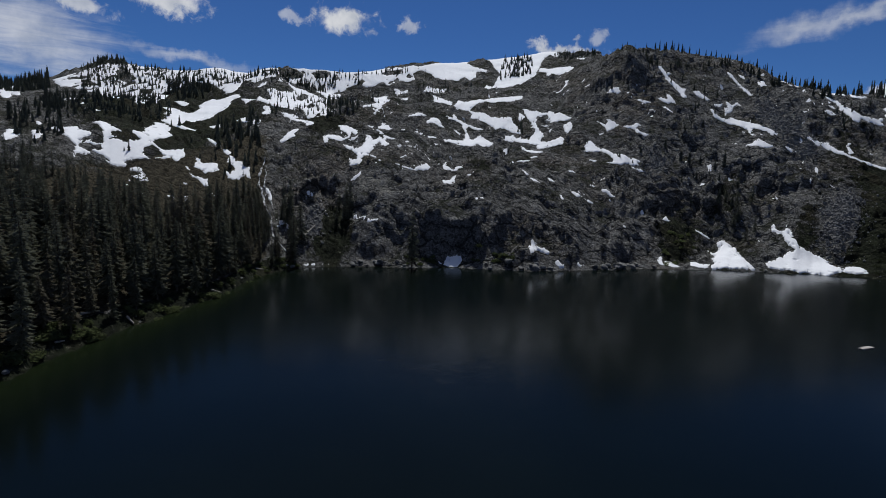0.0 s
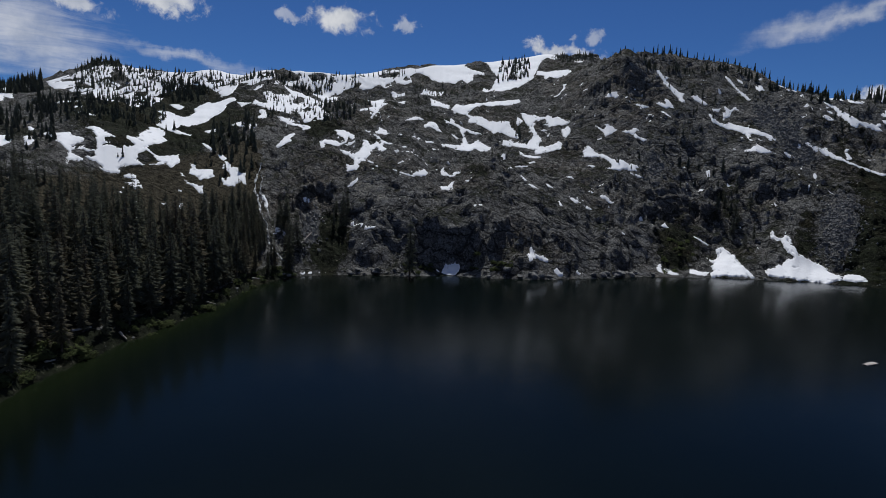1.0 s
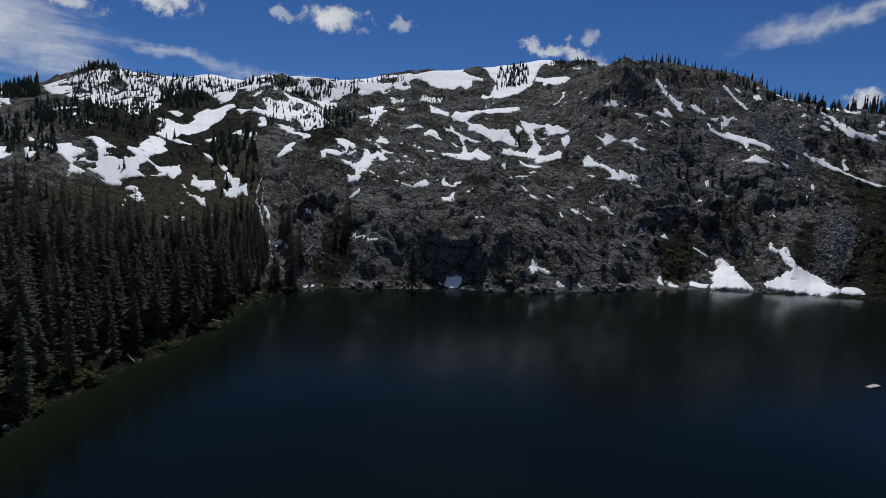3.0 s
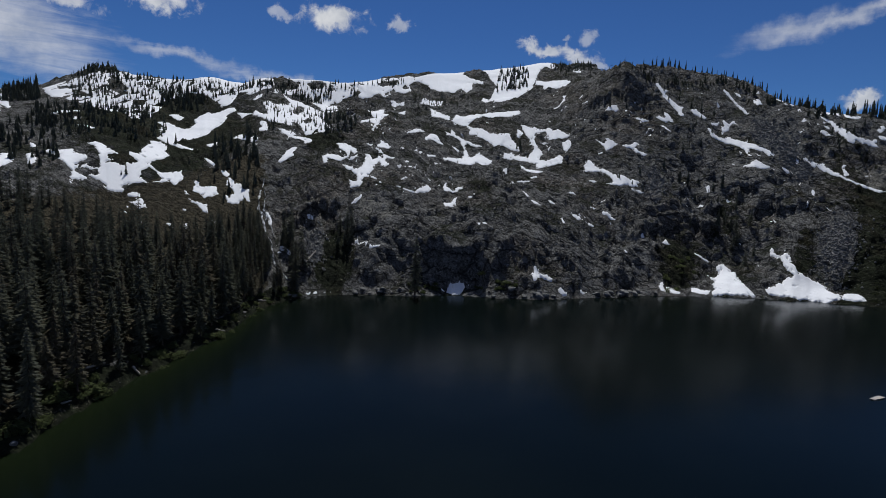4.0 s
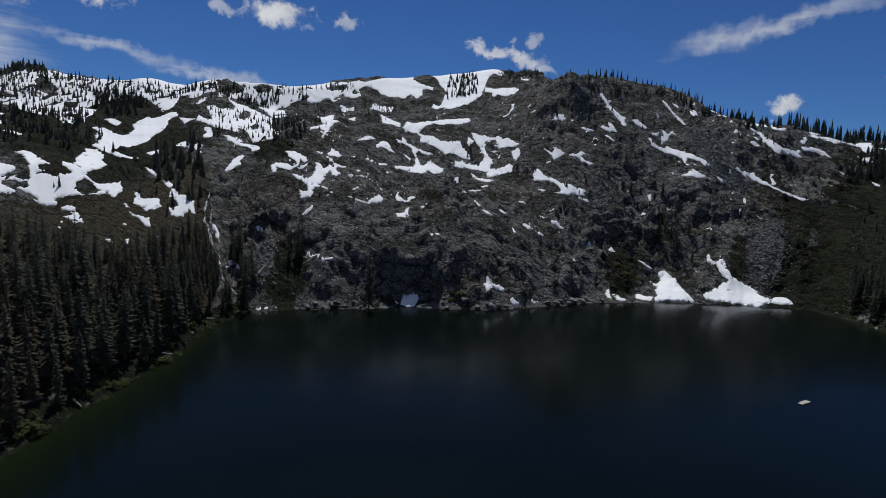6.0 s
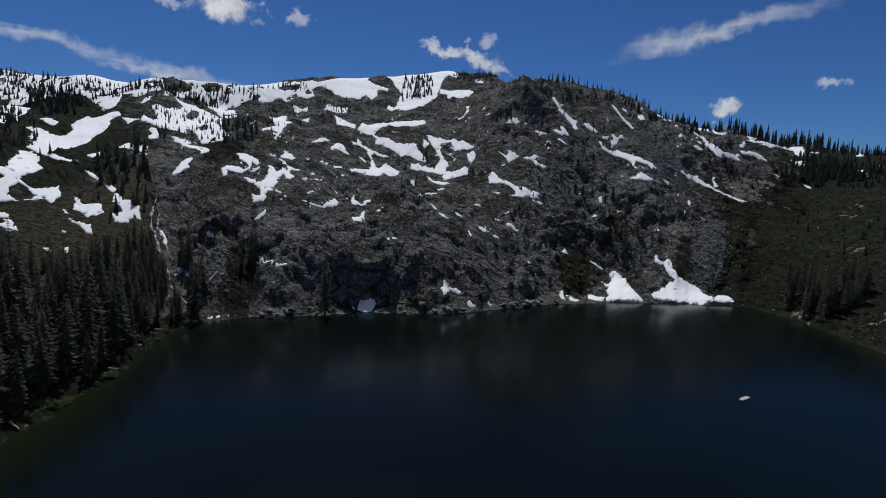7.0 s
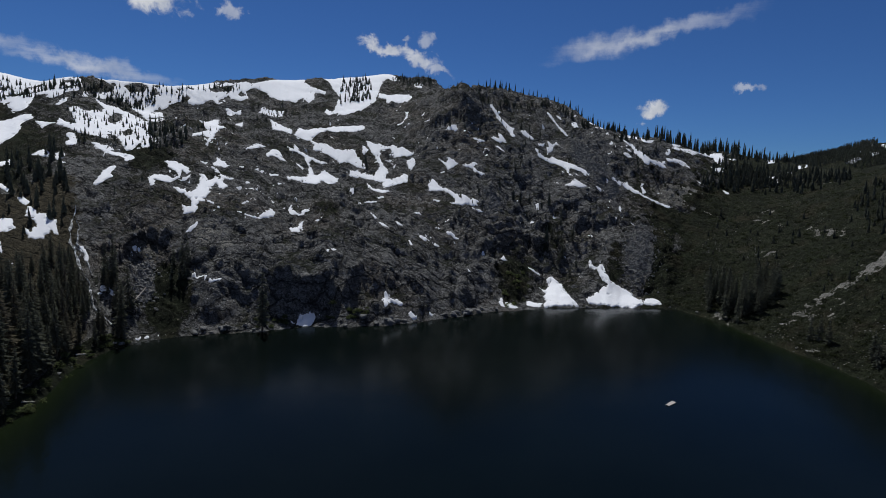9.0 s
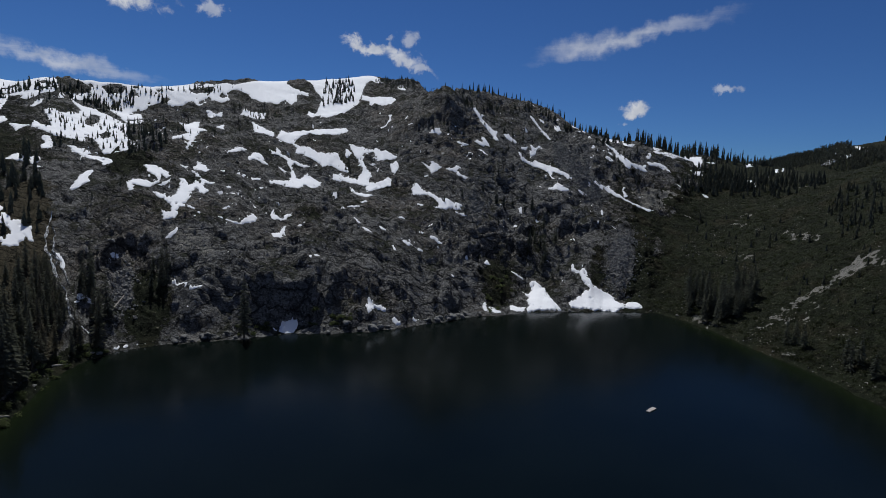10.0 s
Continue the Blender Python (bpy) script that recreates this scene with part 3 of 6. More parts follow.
lay_snow(0.6, "mid", [(-199.1, 364.8), (-197.1, 369.4), (-189.7, 363.6), (-178.2, 349.3), (-173.1, 345.9), (-168.6, 348.4), (-171.6, 360.9), (-180.4, 378.5), (-180.3, 386.9), (-180.1, 399.1), (-174.9, 394.4), (-170.5, 397.3), (-168.6, 406.6), (-163.9, 409.2), (-159.4, 399.6), (-160.7, 392.9), (-161.3, 388.3), (-155.7, 370.5), (-154.7, 360.7), (-155.5, 354), (-154.8, 345.7), (-153.2, 335.7), (-155.6, 329), (-156, 321.3), (-161, 319.4), (-160, 313.6), (-153.6, 306.6), (-148.5, 306.3), (-142.8, 304), (-144.1, 299.5), (-149.6, 300.9), (-155.3, 302.7), (-162.2, 307.2), (-169.8, 312.9), (-173.1, 316.8), (-175.9, 326.4), (-182.3, 336.9), (-187.7, 351.2)])
lay_snow(0.45, "small", [(-144.2, 313.5), (-143.6, 318), (-141.2, 323.8), (-137.6, 314.6), (-140.4, 310.7)])
lay_snow(0.45, "mid", [(-135.1, 330.3), (-135, 337.8), (-133.2, 342.1), (-129.5, 337.7), (-122.1, 338.2), (-120.9, 332.8), (-120.6, 328), (-117.1, 325.5), (-119.7, 323.6), (-123.6, 329.9), (-126.9, 330.8), (-131.1, 331.1)])
lay_snow(0.45, "mid", [(-205.9, 394.3), (-201.8, 395.6), (-189.3, 382.9), (-187.1, 373.4), (-194, 378.3)])
lay_snow(0.6, "mid", [(-267.1, 361.3), (-277, 386.7), (-271.3, 395.6), (-263.6, 385.8), (-265, 372.3), (-260.3, 353.4)])
lay_snow(0.6, "mid", [(-234, 389.4), (-219.4, 397.2), (-209.8, 377.9), (-205.3, 360.3), (-213, 362.4)])
lay_snow(0.45, "mid", [(-246.4, 351.6), (-249, 365), (-233.1, 340.2), (-236.2, 338.7)])
lay_snow(0.45, "small", [(-220.4, 318.3), (-213.6, 318.5), (-206.6, 314.5), (-206.3, 310.1), (-216.1, 314.5)])
lay_snow(0.6, "big", [(-360.6, 481.4), (-354.8, 491.8), (-350.4, 499.9), (-345.8, 508), (-339.2, 513.7), (-335, 519.3), (-331.2, 531.7), (-327.1, 540.8), (-330.5, 570.1), (-285.8, 519.1), (-277.1, 522.3), (-288.3, 571.1), (-263.9, 555.6), (-228.8, 513.5), (-234.8, 566.2), (-218.5, 568.4), (-195, 549.9), (-170, 510.5), (-160.5, 493.3), (-155.6, 465.9), (-161.1, 451.6), (-164.1, 440.9), (-176.8, 451.2), (-171.4, 425.3), (-169.2, 409), (-175.2, 410.6), (-185.9, 429.4), (-201.3, 452), (-211.5, 457.4), (-224.4, 465.5), (-223.9, 454.4), (-233.2, 454.6), (-237.8, 450.2), (-226.5, 421.4), (-219, 397.9), (-233.8, 406.5), (-235.8, 395.9), (-245.2, 395.1), (-259.3, 406.2), (-273.9, 415), (-285, 422.5), (-294.4, 423.9), (-309.3, 433.2), (-320.1, 436.2), (-339.2, 456.6)], [(-306.2, 487.3), (-310.7, 504.5), (-289.6, 481.4), (-277.3, 468.2), (-280, 459.2), (-289.8, 463.4)], [(-344.6, 477.4), (-329.3, 476), (-321.6, 466.5), (-333.7, 465.1)], [(-316.2, 456.5), (-299.7, 448.6), (-292.1, 442.3), (-298.4, 439.7)], [(-259.6, 444.8), (-251.1, 448.2), (-246.8, 435.2), (-255.3, 437.1)])
lay_snow(0.6, "big", [(-157.7, 510.6), (-165.3, 562.5), (-155.5, 568.5), (-142.2, 572.5), (-126.2, 579.3), (-112.9, 586.7), (-97.9, 605), (-74.1, 559.4), (-56.7, 555.5), (-42.1, 554.1), (-40.5, 541.7), (-45, 536.6), (-41.8, 524.1), (-47.7, 518.8), (-56, 522.9), (-62, 515.1), (-64.9, 508.8), (-71.1, 516.1), (-78.2, 511.3), (-85.5, 508.3), (-95.6, 510), (-102.6, 503.4), (-105.7, 494.1), (-93.4, 433.7), (-102.9, 440.6), (-115, 465.4), (-129.6, 489.2), (-137, 489.2), (-141.5, 479), (-146.2, 465.5), (-151.3, 456.8), (-154.4, 473.8), (-147.6, 483.3), (-141.8, 497.4), (-146.6, 505.6)], [(-137.5, 509.8), (-131.7, 518), (-121.8, 520.2), (-122.2, 510.8), (-131.1, 505.1)], [(-76.5, 535.6), (-56.3, 551.3), (-57.6, 536.8), (-70.2, 529.4)])
lay_snow(0.6, "mid", [(-149.4, 426.4), (-145.8, 435.3), (-141, 428.4), (-138.5, 437.1), (-134.2, 440.9), (-135.8, 452.5), (-145.8, 465.9), (-137.6, 465.3), (-132, 470.8), (-123.5, 465.3), (-114.7, 458.4), (-101.2, 433.2), (-94.1, 397.3), (-89.1, 380.6), (-86.9, 362.3), (-89.7, 358.3), (-93.5, 369.9), (-93.9, 356.2), (-98.1, 354.5), (-103, 367.2), (-108.5, 379.4), (-113.7, 384.1), (-110.7, 370.6), (-117.1, 373.2), (-123.2, 374.7), (-129.5, 376.4), (-134.6, 380.3), (-142.9, 387.3), (-147.2, 401.7), (-138.9, 392.9), (-134.3, 391.1), (-142.5, 412.1)], [(-129, 451.2), (-125.1, 457), (-120.6, 436.6), (-119.8, 414.4), (-125.3, 422.1)], [(-109.8, 395.9), (-105.3, 402.1), (-101.8, 386.3), (-106.2, 385.1)])
lay_snow(0.45, "small", [(-157.4, 428.2), (-158.3, 440.9), (-155.9, 447.2), (-154.3, 439.6), (-155.3, 427.3)])
lay_snow(0.45, "mid", [(-157, 393.5), (-152, 392.9), (-143.9, 390.2), (-146.8, 387.3), (-148.3, 380.7), (-153, 388.1)])
lay_snow(0.45, "mid", [(-133.5, 372.5), (-130, 374.4), (-124.3, 364), (-121.9, 354.2), (-125.3, 351.8), (-128.5, 354.9), (-128.6, 363.7)])
lay_snow(0.45, "mid", [(-117.9, 363.5), (-113.5, 361.3), (-106.6, 356.5), (-102.5, 352.1), (-105.8, 347.3), (-111.8, 352.1)])
lay_snow(0.45, "mid", [(-108, 348.9), (-99.6, 350.6), (-94.7, 349.7), (-89.8, 344.1), (-90.8, 339.9), (-91.8, 334.1), (-95, 339.8), (-101.2, 343.4)])
lay_snow(0.45, "mid", [(-94.9, 329.3), (-97.8, 325.3), (-99.4, 319.4), (-99.1, 310.1), (-99.6, 303.5), (-98, 302.2), (-95.5, 304.1), (-93.9, 308.5), (-92.4, 310.8), (-94.7, 317.8)])
lay_snow(0.6, "mid", [(-74.8, 342.8), (-68.8, 341.1), (-62.2, 335), (-58.6, 328), (-60.4, 324.9), (-63, 328.1), (-62.8, 319.5), (-65.1, 314.4), (-68.1, 310.3), (-71.6, 311.8), (-72.7, 309.3), (-71.8, 304.1), (-73.7, 301.4), (-76.3, 310), (-74.7, 318.4), (-71.4, 318.4), (-66.4, 318.1), (-64.6, 322.3), (-66.4, 328.1), (-70.8, 331.8)])
lay_snow(0.6, "mid", [(-54.1, 327.3), (-51.4, 327.2), (-48.6, 319.1), (-46, 323.9), (-43.2, 320.6), (-44.5, 327.9), (-49.7, 336.4), (-50.5, 339.9), (-46.9, 336.2), (-43, 326.9), (-39.3, 323.8), (-35.6, 323.4), (-37.2, 320.2), (-41.4, 321.6), (-40.6, 315.3), (-37.6, 311.5), (-39.7, 307.6), (-42.3, 308.5), (-44.6, 313.9), (-47.3, 309.7), (-46, 303.1), (-47.4, 299.9), (-47.6, 294.8), (-50, 292.9), (-49.3, 286.8), (-50.1, 282.6), (-54.9, 283.6), (-56.8, 287.1), (-57.2, 291), (-53.9, 289.4), (-53.1, 293.2), (-57.4, 300.5), (-61.2, 302.7), (-64.6, 308.8), (-62.1, 309), (-58.8, 305.1), (-54.6, 302.4), (-53.1, 308.1), (-53, 316.1)])
lay_snow(0.3, "small", [(-47.7, 298), (-42.9, 293.8), (-41.9, 291.3), (-46.6, 294.7)])
lay_snow(0.3, "small", [(-48, 279.1), (-50.2, 276.6), (-52, 275.6), (-52.7, 273.3), (-50.8, 273.2), (-48.7, 274.2)])
lay_snow(0.6, "mid", [(-71.1, 443.9), (-65.3, 438), (-61.8, 452.4), (-58.1, 452.5), (-55.9, 422.4), (-49.3, 417.3), (-53.4, 412.7), (-54.3, 396.5), (-55.8, 383.5), (-55.9, 370.5), (-58.1, 375.6), (-57.3, 389.2), (-62.9, 394.3), (-67.9, 388.2), (-68.3, 393.2), (-62.6, 403.6), (-59.7, 406), (-64.4, 416.1)])
lay_snow(0.3, "small", [(-57.3, 345.4), (-52, 343.3), (-53.4, 340.7)])
lay_snow(0.45, "mid", [(-49.3, 341), (-48, 352.9), (-44.5, 348), (-40.1, 340.5), (-42.4, 336.3), (-48, 339.1)])
lay_snow(0.45, "mid", [(-37.9, 380.7), (-33.5, 374.8), (-31.2, 380.7), (-28.5, 387.6), (-25.6, 392.3), (-22.3, 392.2), (-27.2, 379.2), (-33, 373.3)])
lay_snow(0.45, "mid", [(-22, 377.4), (-17.5, 391.9), (-13.4, 391.3), (-10.3, 381.2), (-7.4, 376.5), (-11.3, 376.6), (-16.1, 378), (-20.6, 373.4)])
lay_snow(0.3, "small", [(-35.9, 340.9), (-32.6, 343), (-32.3, 339.1)])
lay_snow(0.3, "small", [(-26, 338.5), (-24.6, 344.1), (-23.5, 338.5)])
lay_snow(0.3, "small", [(-19.1, 342.7), (-16.6, 343.2), (-12.8, 347.2), (-13, 343), (-17.5, 339.1)])
lay_snow(0.3, "small", [(-13.8, 332.5), (-10.4, 336.1), (-12.6, 330)])
lay_snow(0.6, "mid", [(-31.8, 501), (-29.9, 512.4), (-23.3, 504.7), (-11.9, 502.9), (-12, 477.1), (-19.9, 481.1), (-28, 498.2)])
lay_snow(0.45, "mid", [(-59.8, 505), (-56.8, 506.1), (-51.3, 502.6), (-46.4, 504.3), (-46, 494.7), (-50.9, 498.6), (-53.9, 488.4)])
lay_snow(0.45, "mid", [(-46.1, 437.1), (-40.8, 448.9), (-39.9, 427.7)])
lay_snow(0.6, "mid", [(-21.3, 468.1), (-16.6, 455), (-9.5, 439.9), (-4.9, 435.7), (-5.3, 423.9), (-11.5, 428.7), (-19, 430.5)])
lay_snow(0.3, "small", [(-30.6, 319.4), (-28.3, 320.3), (-27.5, 318), (-29.7, 316.8)])
lay_snow(0.6, "mid", [(-41.8, 550.4), (-23.7, 574.4), (-9.5, 636.4), (6.8, 642.8), (16.3, 639), (25.9, 636.3), (39.7, 648.7), (53.6, 657.3), (66.3, 652.1), (84.2, 663), (97.6, 663.7), (104.3, 663.6), (105.9, 576.8), (99.1, 577.8), (93.2, 585.4), (87, 574.9), (81.2, 555.2), (77.2, 538.1), (70.5, 515.9), (60.9, 501.5), (49.6, 489.6), (38.5, 477.1), (29.5, 487.4), (25.6, 480.5), (22.4, 494.4), (23.4, 504.7), (30.2, 498), (35.5, 517.4), (38.6, 532.5), (31.7, 575.2), (19.7, 642.8), (12, 642.1), (7.8, 576.7), (14, 564.2), (27.5, 548.2), (26, 539.6), (16.5, 549.8), (15.8, 528.3), (10.3, 517.9), (5.1, 531.3), (-1.3, 521.2), (-8.2, 523.4), (-13.5, 522.6), (-19.1, 528.9), (-24.6, 531.5), (-27.8, 542.1), (-36.2, 543.6), (-41.1, 541.7)])
lay_snow(0.6, "mid", [(76.9, 536), (85.4, 528), (92.6, 524.1), (100.3, 510.1), (102, 498.2), (95, 483.3), (89.9, 493.9), (84.6, 507), (79.4, 503.1), (80.3, 515.7), (74, 523.4)])
lay_snow(0.6, "mid", [(-3.5, 424.8), (1, 445.3), (4, 437.7), (10.8, 440.5), (19.8, 439.9), (27, 447.5), (38.1, 444.2), (45, 444.9), (50.5, 445.3), (51.3, 437.2), (45.7, 430.9), (39.2, 431.6), (30.4, 431.2), (21.7, 434.2), (14.8, 427.6), (10.3, 420.9), (9, 416.8), (13, 410.8), (19.7, 409.5), (24.6, 405.8), (30.5, 401.4), (36.9, 403.8), (39.7, 402.3), (40.4, 395.8), (42.5, 388.6), (43.9, 382.9), (43.7, 377.5), (39, 380.8), (33.9, 386.4), (27.4, 384.1), (25.7, 389.6), (19.9, 394.3), (14, 400), (9.1, 403.3), (10, 407.7), (7.3, 416.7), (2.6, 419.6)])
lay_snow(0.6, "mid", [(48.4, 414.7), (52.4, 413.1), (57.3, 408.3), (61.5, 402.5), (67.5, 401.9), (72.7, 396.5), (77.4, 388.9), (80, 386.2), (77.4, 382.6), (70.8, 385.1), (65.2, 386.8), (64.8, 391.9), (65, 399), (57.5, 397.5), (55.8, 390.5), (56.2, 379.1), (58.7, 369), (55.4, 359.7), (58.9, 358.4), (64.7, 360.1), (67.9, 363.7), (70.4, 360.9), (68.8, 351.8), (63.2, 351.2), (56.6, 348.2), (51.2, 343.7), (50.8, 352.9), (48.2, 360.8), (42.8, 362.6), (39.8, 368.6), (34.1, 368.9), (31.6, 371.8), (33.2, 377.1), (38.7, 377.6), (43.9, 371.8), (48.3, 367.6), (51.9, 374.9), (53.7, 380.2), (52.3, 393.7), (49.9, 401.5)])
lay_snow(0.45, "small", [(45.8, 409.6), (49.1, 401.6), (46.5, 396), (43.7, 397.2)])
lay_snow(0.45, "mid", [(72.9, 378.8), (77.3, 381.9), (79.1, 375.1), (75.7, 369.3), (72.9, 364.3), (71.8, 373)])
lay_snow(0.45, "mid", [(42.2, 357.2), (44.4, 345.6), (49.7, 340.6), (55.3, 340.1), (49.8, 334.6), (45.3, 338.9), (41.9, 346)])
lay_snow(0.3, "small", [(34.8, 323), (39.8, 323.7), (43.9, 324.1), (43.7, 322.5), (39.6, 321.2)])
lay_snow(0.3, "small", [(44.6, 328.8), (49, 329.3), (49.2, 327.6), (45.2, 326)])
lay_snow(0.6, "mid", [(-8.5, 348.4), (-4.9, 353.1), (-0.4, 354.7), (4.5, 360.5), (5.9, 377.1), (3.6, 387.3), (2.8, 391.9), (-1.2, 397.1), (-6.6, 395.3), (-7.9, 402.4), (-3.7, 399.2), (-3.4, 409.2), (0.4, 399.4), (5.7, 395.1), (9.7, 390.4), (15.5, 385.7), (18.6, 383.2), (14.6, 381.7), (8.4, 387.6), (6, 384.9), (8.1, 372.2), (9.4, 363.7), (15.9, 374.3), (18.2, 372.7), (22.5, 367.4), (25.2, 366.8), (22.7, 358.4), (17, 349.9), (14.3, 354.1), (8.5, 346.7), (3.2, 348), (-2.3, 347.1), (-7, 344.6)])
lay_snow(0.3, "small", [(-2.7, 379.9), (0, 379.8), (2.7, 374.4), (1.6, 370.7)])
lay_snow(0.45, "small", [(103.5, 401), (106.9, 398.5), (111, 399.3), (114.2, 399.4), (115.4, 395.8), (112.9, 393.6), (108.1, 395.3)])
lay_snow(0.45, "mid", [(94.1, 372.5), (97.6, 366.8), (103.7, 367.5), (107, 362.6), (103.9, 362), (97.6, 357.5), (96.9, 363.9)])
lay_snow(0.45, "mid", [(109.1, 360.9), (113.3, 361.1), (117.7, 364.8), (120.4, 362.3), (116.4, 360.2), (119.1, 356.6), (123.3, 354.3), (120.6, 352.7), (115.8, 354), (114.2, 358.6), (110.2, 358.2)])
lay_snow(0.6, "mid", [(79.7, 342.1), (83.3, 352), (85.7, 353.2), (88, 348.9), (88.8, 344.3), (92.5, 338.1), (97.2, 333.5), (102.3, 329.7), (107.6, 329.8), (111.1, 328.5), (108.6, 324.7), (103.5, 323.7), (96.8, 322), (93.4, 324.3), (89, 324.1), (94.1, 326.8), (93.3, 331.8), (89.2, 338.7), (84.1, 339.7)])
lay_snow(0.3, "small", [(103.7, 322.1), (108.8, 322), (112.3, 321.2), (109.4, 320.2), (104.9, 320.4)])
lay_snow(0.45, "small", [(75, 441), (76.7, 433.1), (81, 433.2), (85.4, 445.3), (86.3, 455), (87.7, 447.8), (85.3, 437.7), (80.5, 430.2), (76.3, 430.5)])
lay_snow(0.6, "mid", [(115.1, 556.4), (121.2, 558.7), (123, 547.1), (115, 518.8), (113, 533.9)])
lay_snow(0.3, "small", [(94.1, 414.4), (96.7, 413.2), (97.1, 411.2), (94.8, 411.7)])
lay_snow(0.3, "small", [(123.6, 386), (129.5, 385.7), (133.9, 384.2), (128.5, 382.2), (124.2, 383.8)])
lay_snow(0.3, "small", [(92, 358.2), (95.3, 357.1), (95, 355.8), (92.3, 356.5)])
lay_snow(0.3, "small", [(80.1, 330.9), (83.5, 330.9), (85.1, 328.8), (83.1, 327.3)])
lay_snow(0.3, "small", [(117.8, 392.8), (120.5, 392.5), (119.2, 389.2)])
lay_snow(0.6, "mid", [(150.4, 426.4), (154.4, 427.7), (154.6, 421.7), (159, 421.5), (156.1, 416.8), (158.2, 412.6), (160.9, 408.1), (164.7, 404.7), (161.8, 399.2), (162, 393.1), (158.3, 392), (158, 400), (155.5, 405.1), (152.9, 410), (152.8, 417.5), (150.8, 420.8)])
lay_snow(0.45, "mid", [(146.3, 394.2), (148.8, 393.1), (150.2, 387.6), (150.6, 384.2), (144.7, 383.3), (141.4, 385.3), (137.8, 386.9), (142, 389.6), (145.1, 387.1)])
lay_snow(0.45, "mid", [(169.1, 402.9), (174.9, 406.8), (177.1, 403.6), (179.7, 401.5), (179, 397.7), (173.9, 397.7), (170.5, 399.8)])
lay_snow(0.3, "small", [(180.2, 393.7), (188.7, 398.8), (185.3, 392.6), (180.9, 392.2)])
lay_snow(0.45, "mid", [(193.1, 403.1), (194.2, 400.7), (196.3, 398.6), (201.2, 402.4), (200.9, 396.3), (198.8, 398.8), (194.5, 394.5), (189.5, 388.9), (185.2, 384.8), (186.9, 390.6), (191.2, 396.6)])
lay_snow(0.6, "mid", [(175.1, 388.2), (178.6, 386.9), (180.4, 383.1), (184, 382), (190.4, 385.4), (192.1, 380.6), (196.9, 376.1), (199.9, 371.2), (202.9, 367.4), (206.5, 363.2), (208.1, 359.6), (203.3, 357.1), (202, 362), (197.6, 364.3), (196.3, 367), (192.3, 363.2), (192.2, 357.2), (190.5, 359.6), (192.4, 368.1), (189.4, 373.1), (186.4, 376.5), (180.9, 377.8), (175.7, 378), (175, 382.1)])
lay_snow(0.45, "mid", [(181, 350.6), (186.6, 349.4), (192.3, 353.2), (195, 349.8), (197.5, 347.3), (201.7, 345.5), (196.4, 345.2), (189.9, 343.9), (184.8, 345.9)])
lay_snow(0.3, "small", [(177.2, 354.6), (179.4, 353.2), (178.7, 351)])
lay_snow(0.3, "small", [(206.8, 348.8), (210.2, 348.7), (211.8, 346), (209.1, 345.2), (207.4, 346.9)])
lay_snow(0.45, "mid", [(207.1, 436), (210.2, 432.7), (211.1, 427.5), (211.9, 418.8), (213.6, 414), (214.1, 406.3), (212, 406.1), (210.4, 411.9), (209.3, 420.5), (208, 427.7), (206.5, 432.5)])
lay_snow(0.3, "small", [(215.1, 433.6), (218.6, 429.7), (217.1, 426.3), (214.3, 429.8)])
lay_snow(0.45, "small", [(224.9, 422.6), (229.5, 423.2), (228.2, 416.2), (223.9, 413.8), (223, 418.7)])
lay_snow(0.6, "mid", [(273, 485), (274, 473.4), (280.2, 471.2), (285.2, 467), (289.1, 465.2), (293.8, 459.6), (259.8, 415.9), (255.8, 420.1), (248.5, 423), (243.5, 426.2)])
lay_snow(0.6, "mid", [(296.7, 458.2), (305.3, 460), (310.3, 456.6), (315.8, 454.4), (273.2, 396.2), (269, 400.3), (269.8, 411.1)])
lay_snow(0.6, "mid", [(315.8, 452.2), (278.4, 393.1), (299.9, 410.8), (282.2, 389.7), (274.3, 388.2), (274.8, 394.9)])
lay_snow(0.6, "mid", [(262.9, 407), (260.8, 395.9), (262.3, 389.9), (262.9, 384.5), (263.6, 376.6), (266, 371.3), (266.5, 367.8), (271.7, 368), (278.5, 370.2), (283.6, 370.7), (278, 367.1), (278.5, 363.4), (273.2, 364.1), (267.3, 364.2), (264.4, 365.7), (261.4, 363.9), (258.7, 365.7), (258.2, 370.9), (257.8, 378.1), (259.8, 385.9), (257.7, 392.5)])
lay_snow(0.3, "small", [(253.9, 386), (257, 384.4), (257.8, 379.4), (255.6, 382.1)])
lay_snow(0.3, "small", [(248.7, 379.9), (253.1, 380.6), (254.5, 377.1), (254.8, 374.3), (250.5, 376.8)])
lay_snow(0.3, "small", [(234.2, 381.2), (237.5, 379), (235.3, 378.4)])
lay_snow(0.6, "mid", [(223.9, 357.1), (227.4, 356.7), (231.4, 354.8), (236.7, 356.1), (236.5, 351), (238.4, 346.9), (240.1, 341.3), (243, 337.5), (246, 334), (250.7, 332.9), (255.8, 330.1), (258.4, 327.9), (253.4, 326.8), (249.6, 330.3), (243.5, 332.8), (239.3, 337.2), (236.4, 343.6), (232.8, 349.5), (228.3, 351.3), (224.6, 353.6)])
lay_snow(0.3, "small", [(245.5, 349.9), (248.5, 350.5), (245.6, 347.1), (244.7, 341.2), (240.8, 339.7), (243.2, 345.7)])
lay_snow(0.3, "small", [(253.8, 342.7), (261.3, 344), (256.3, 342)])
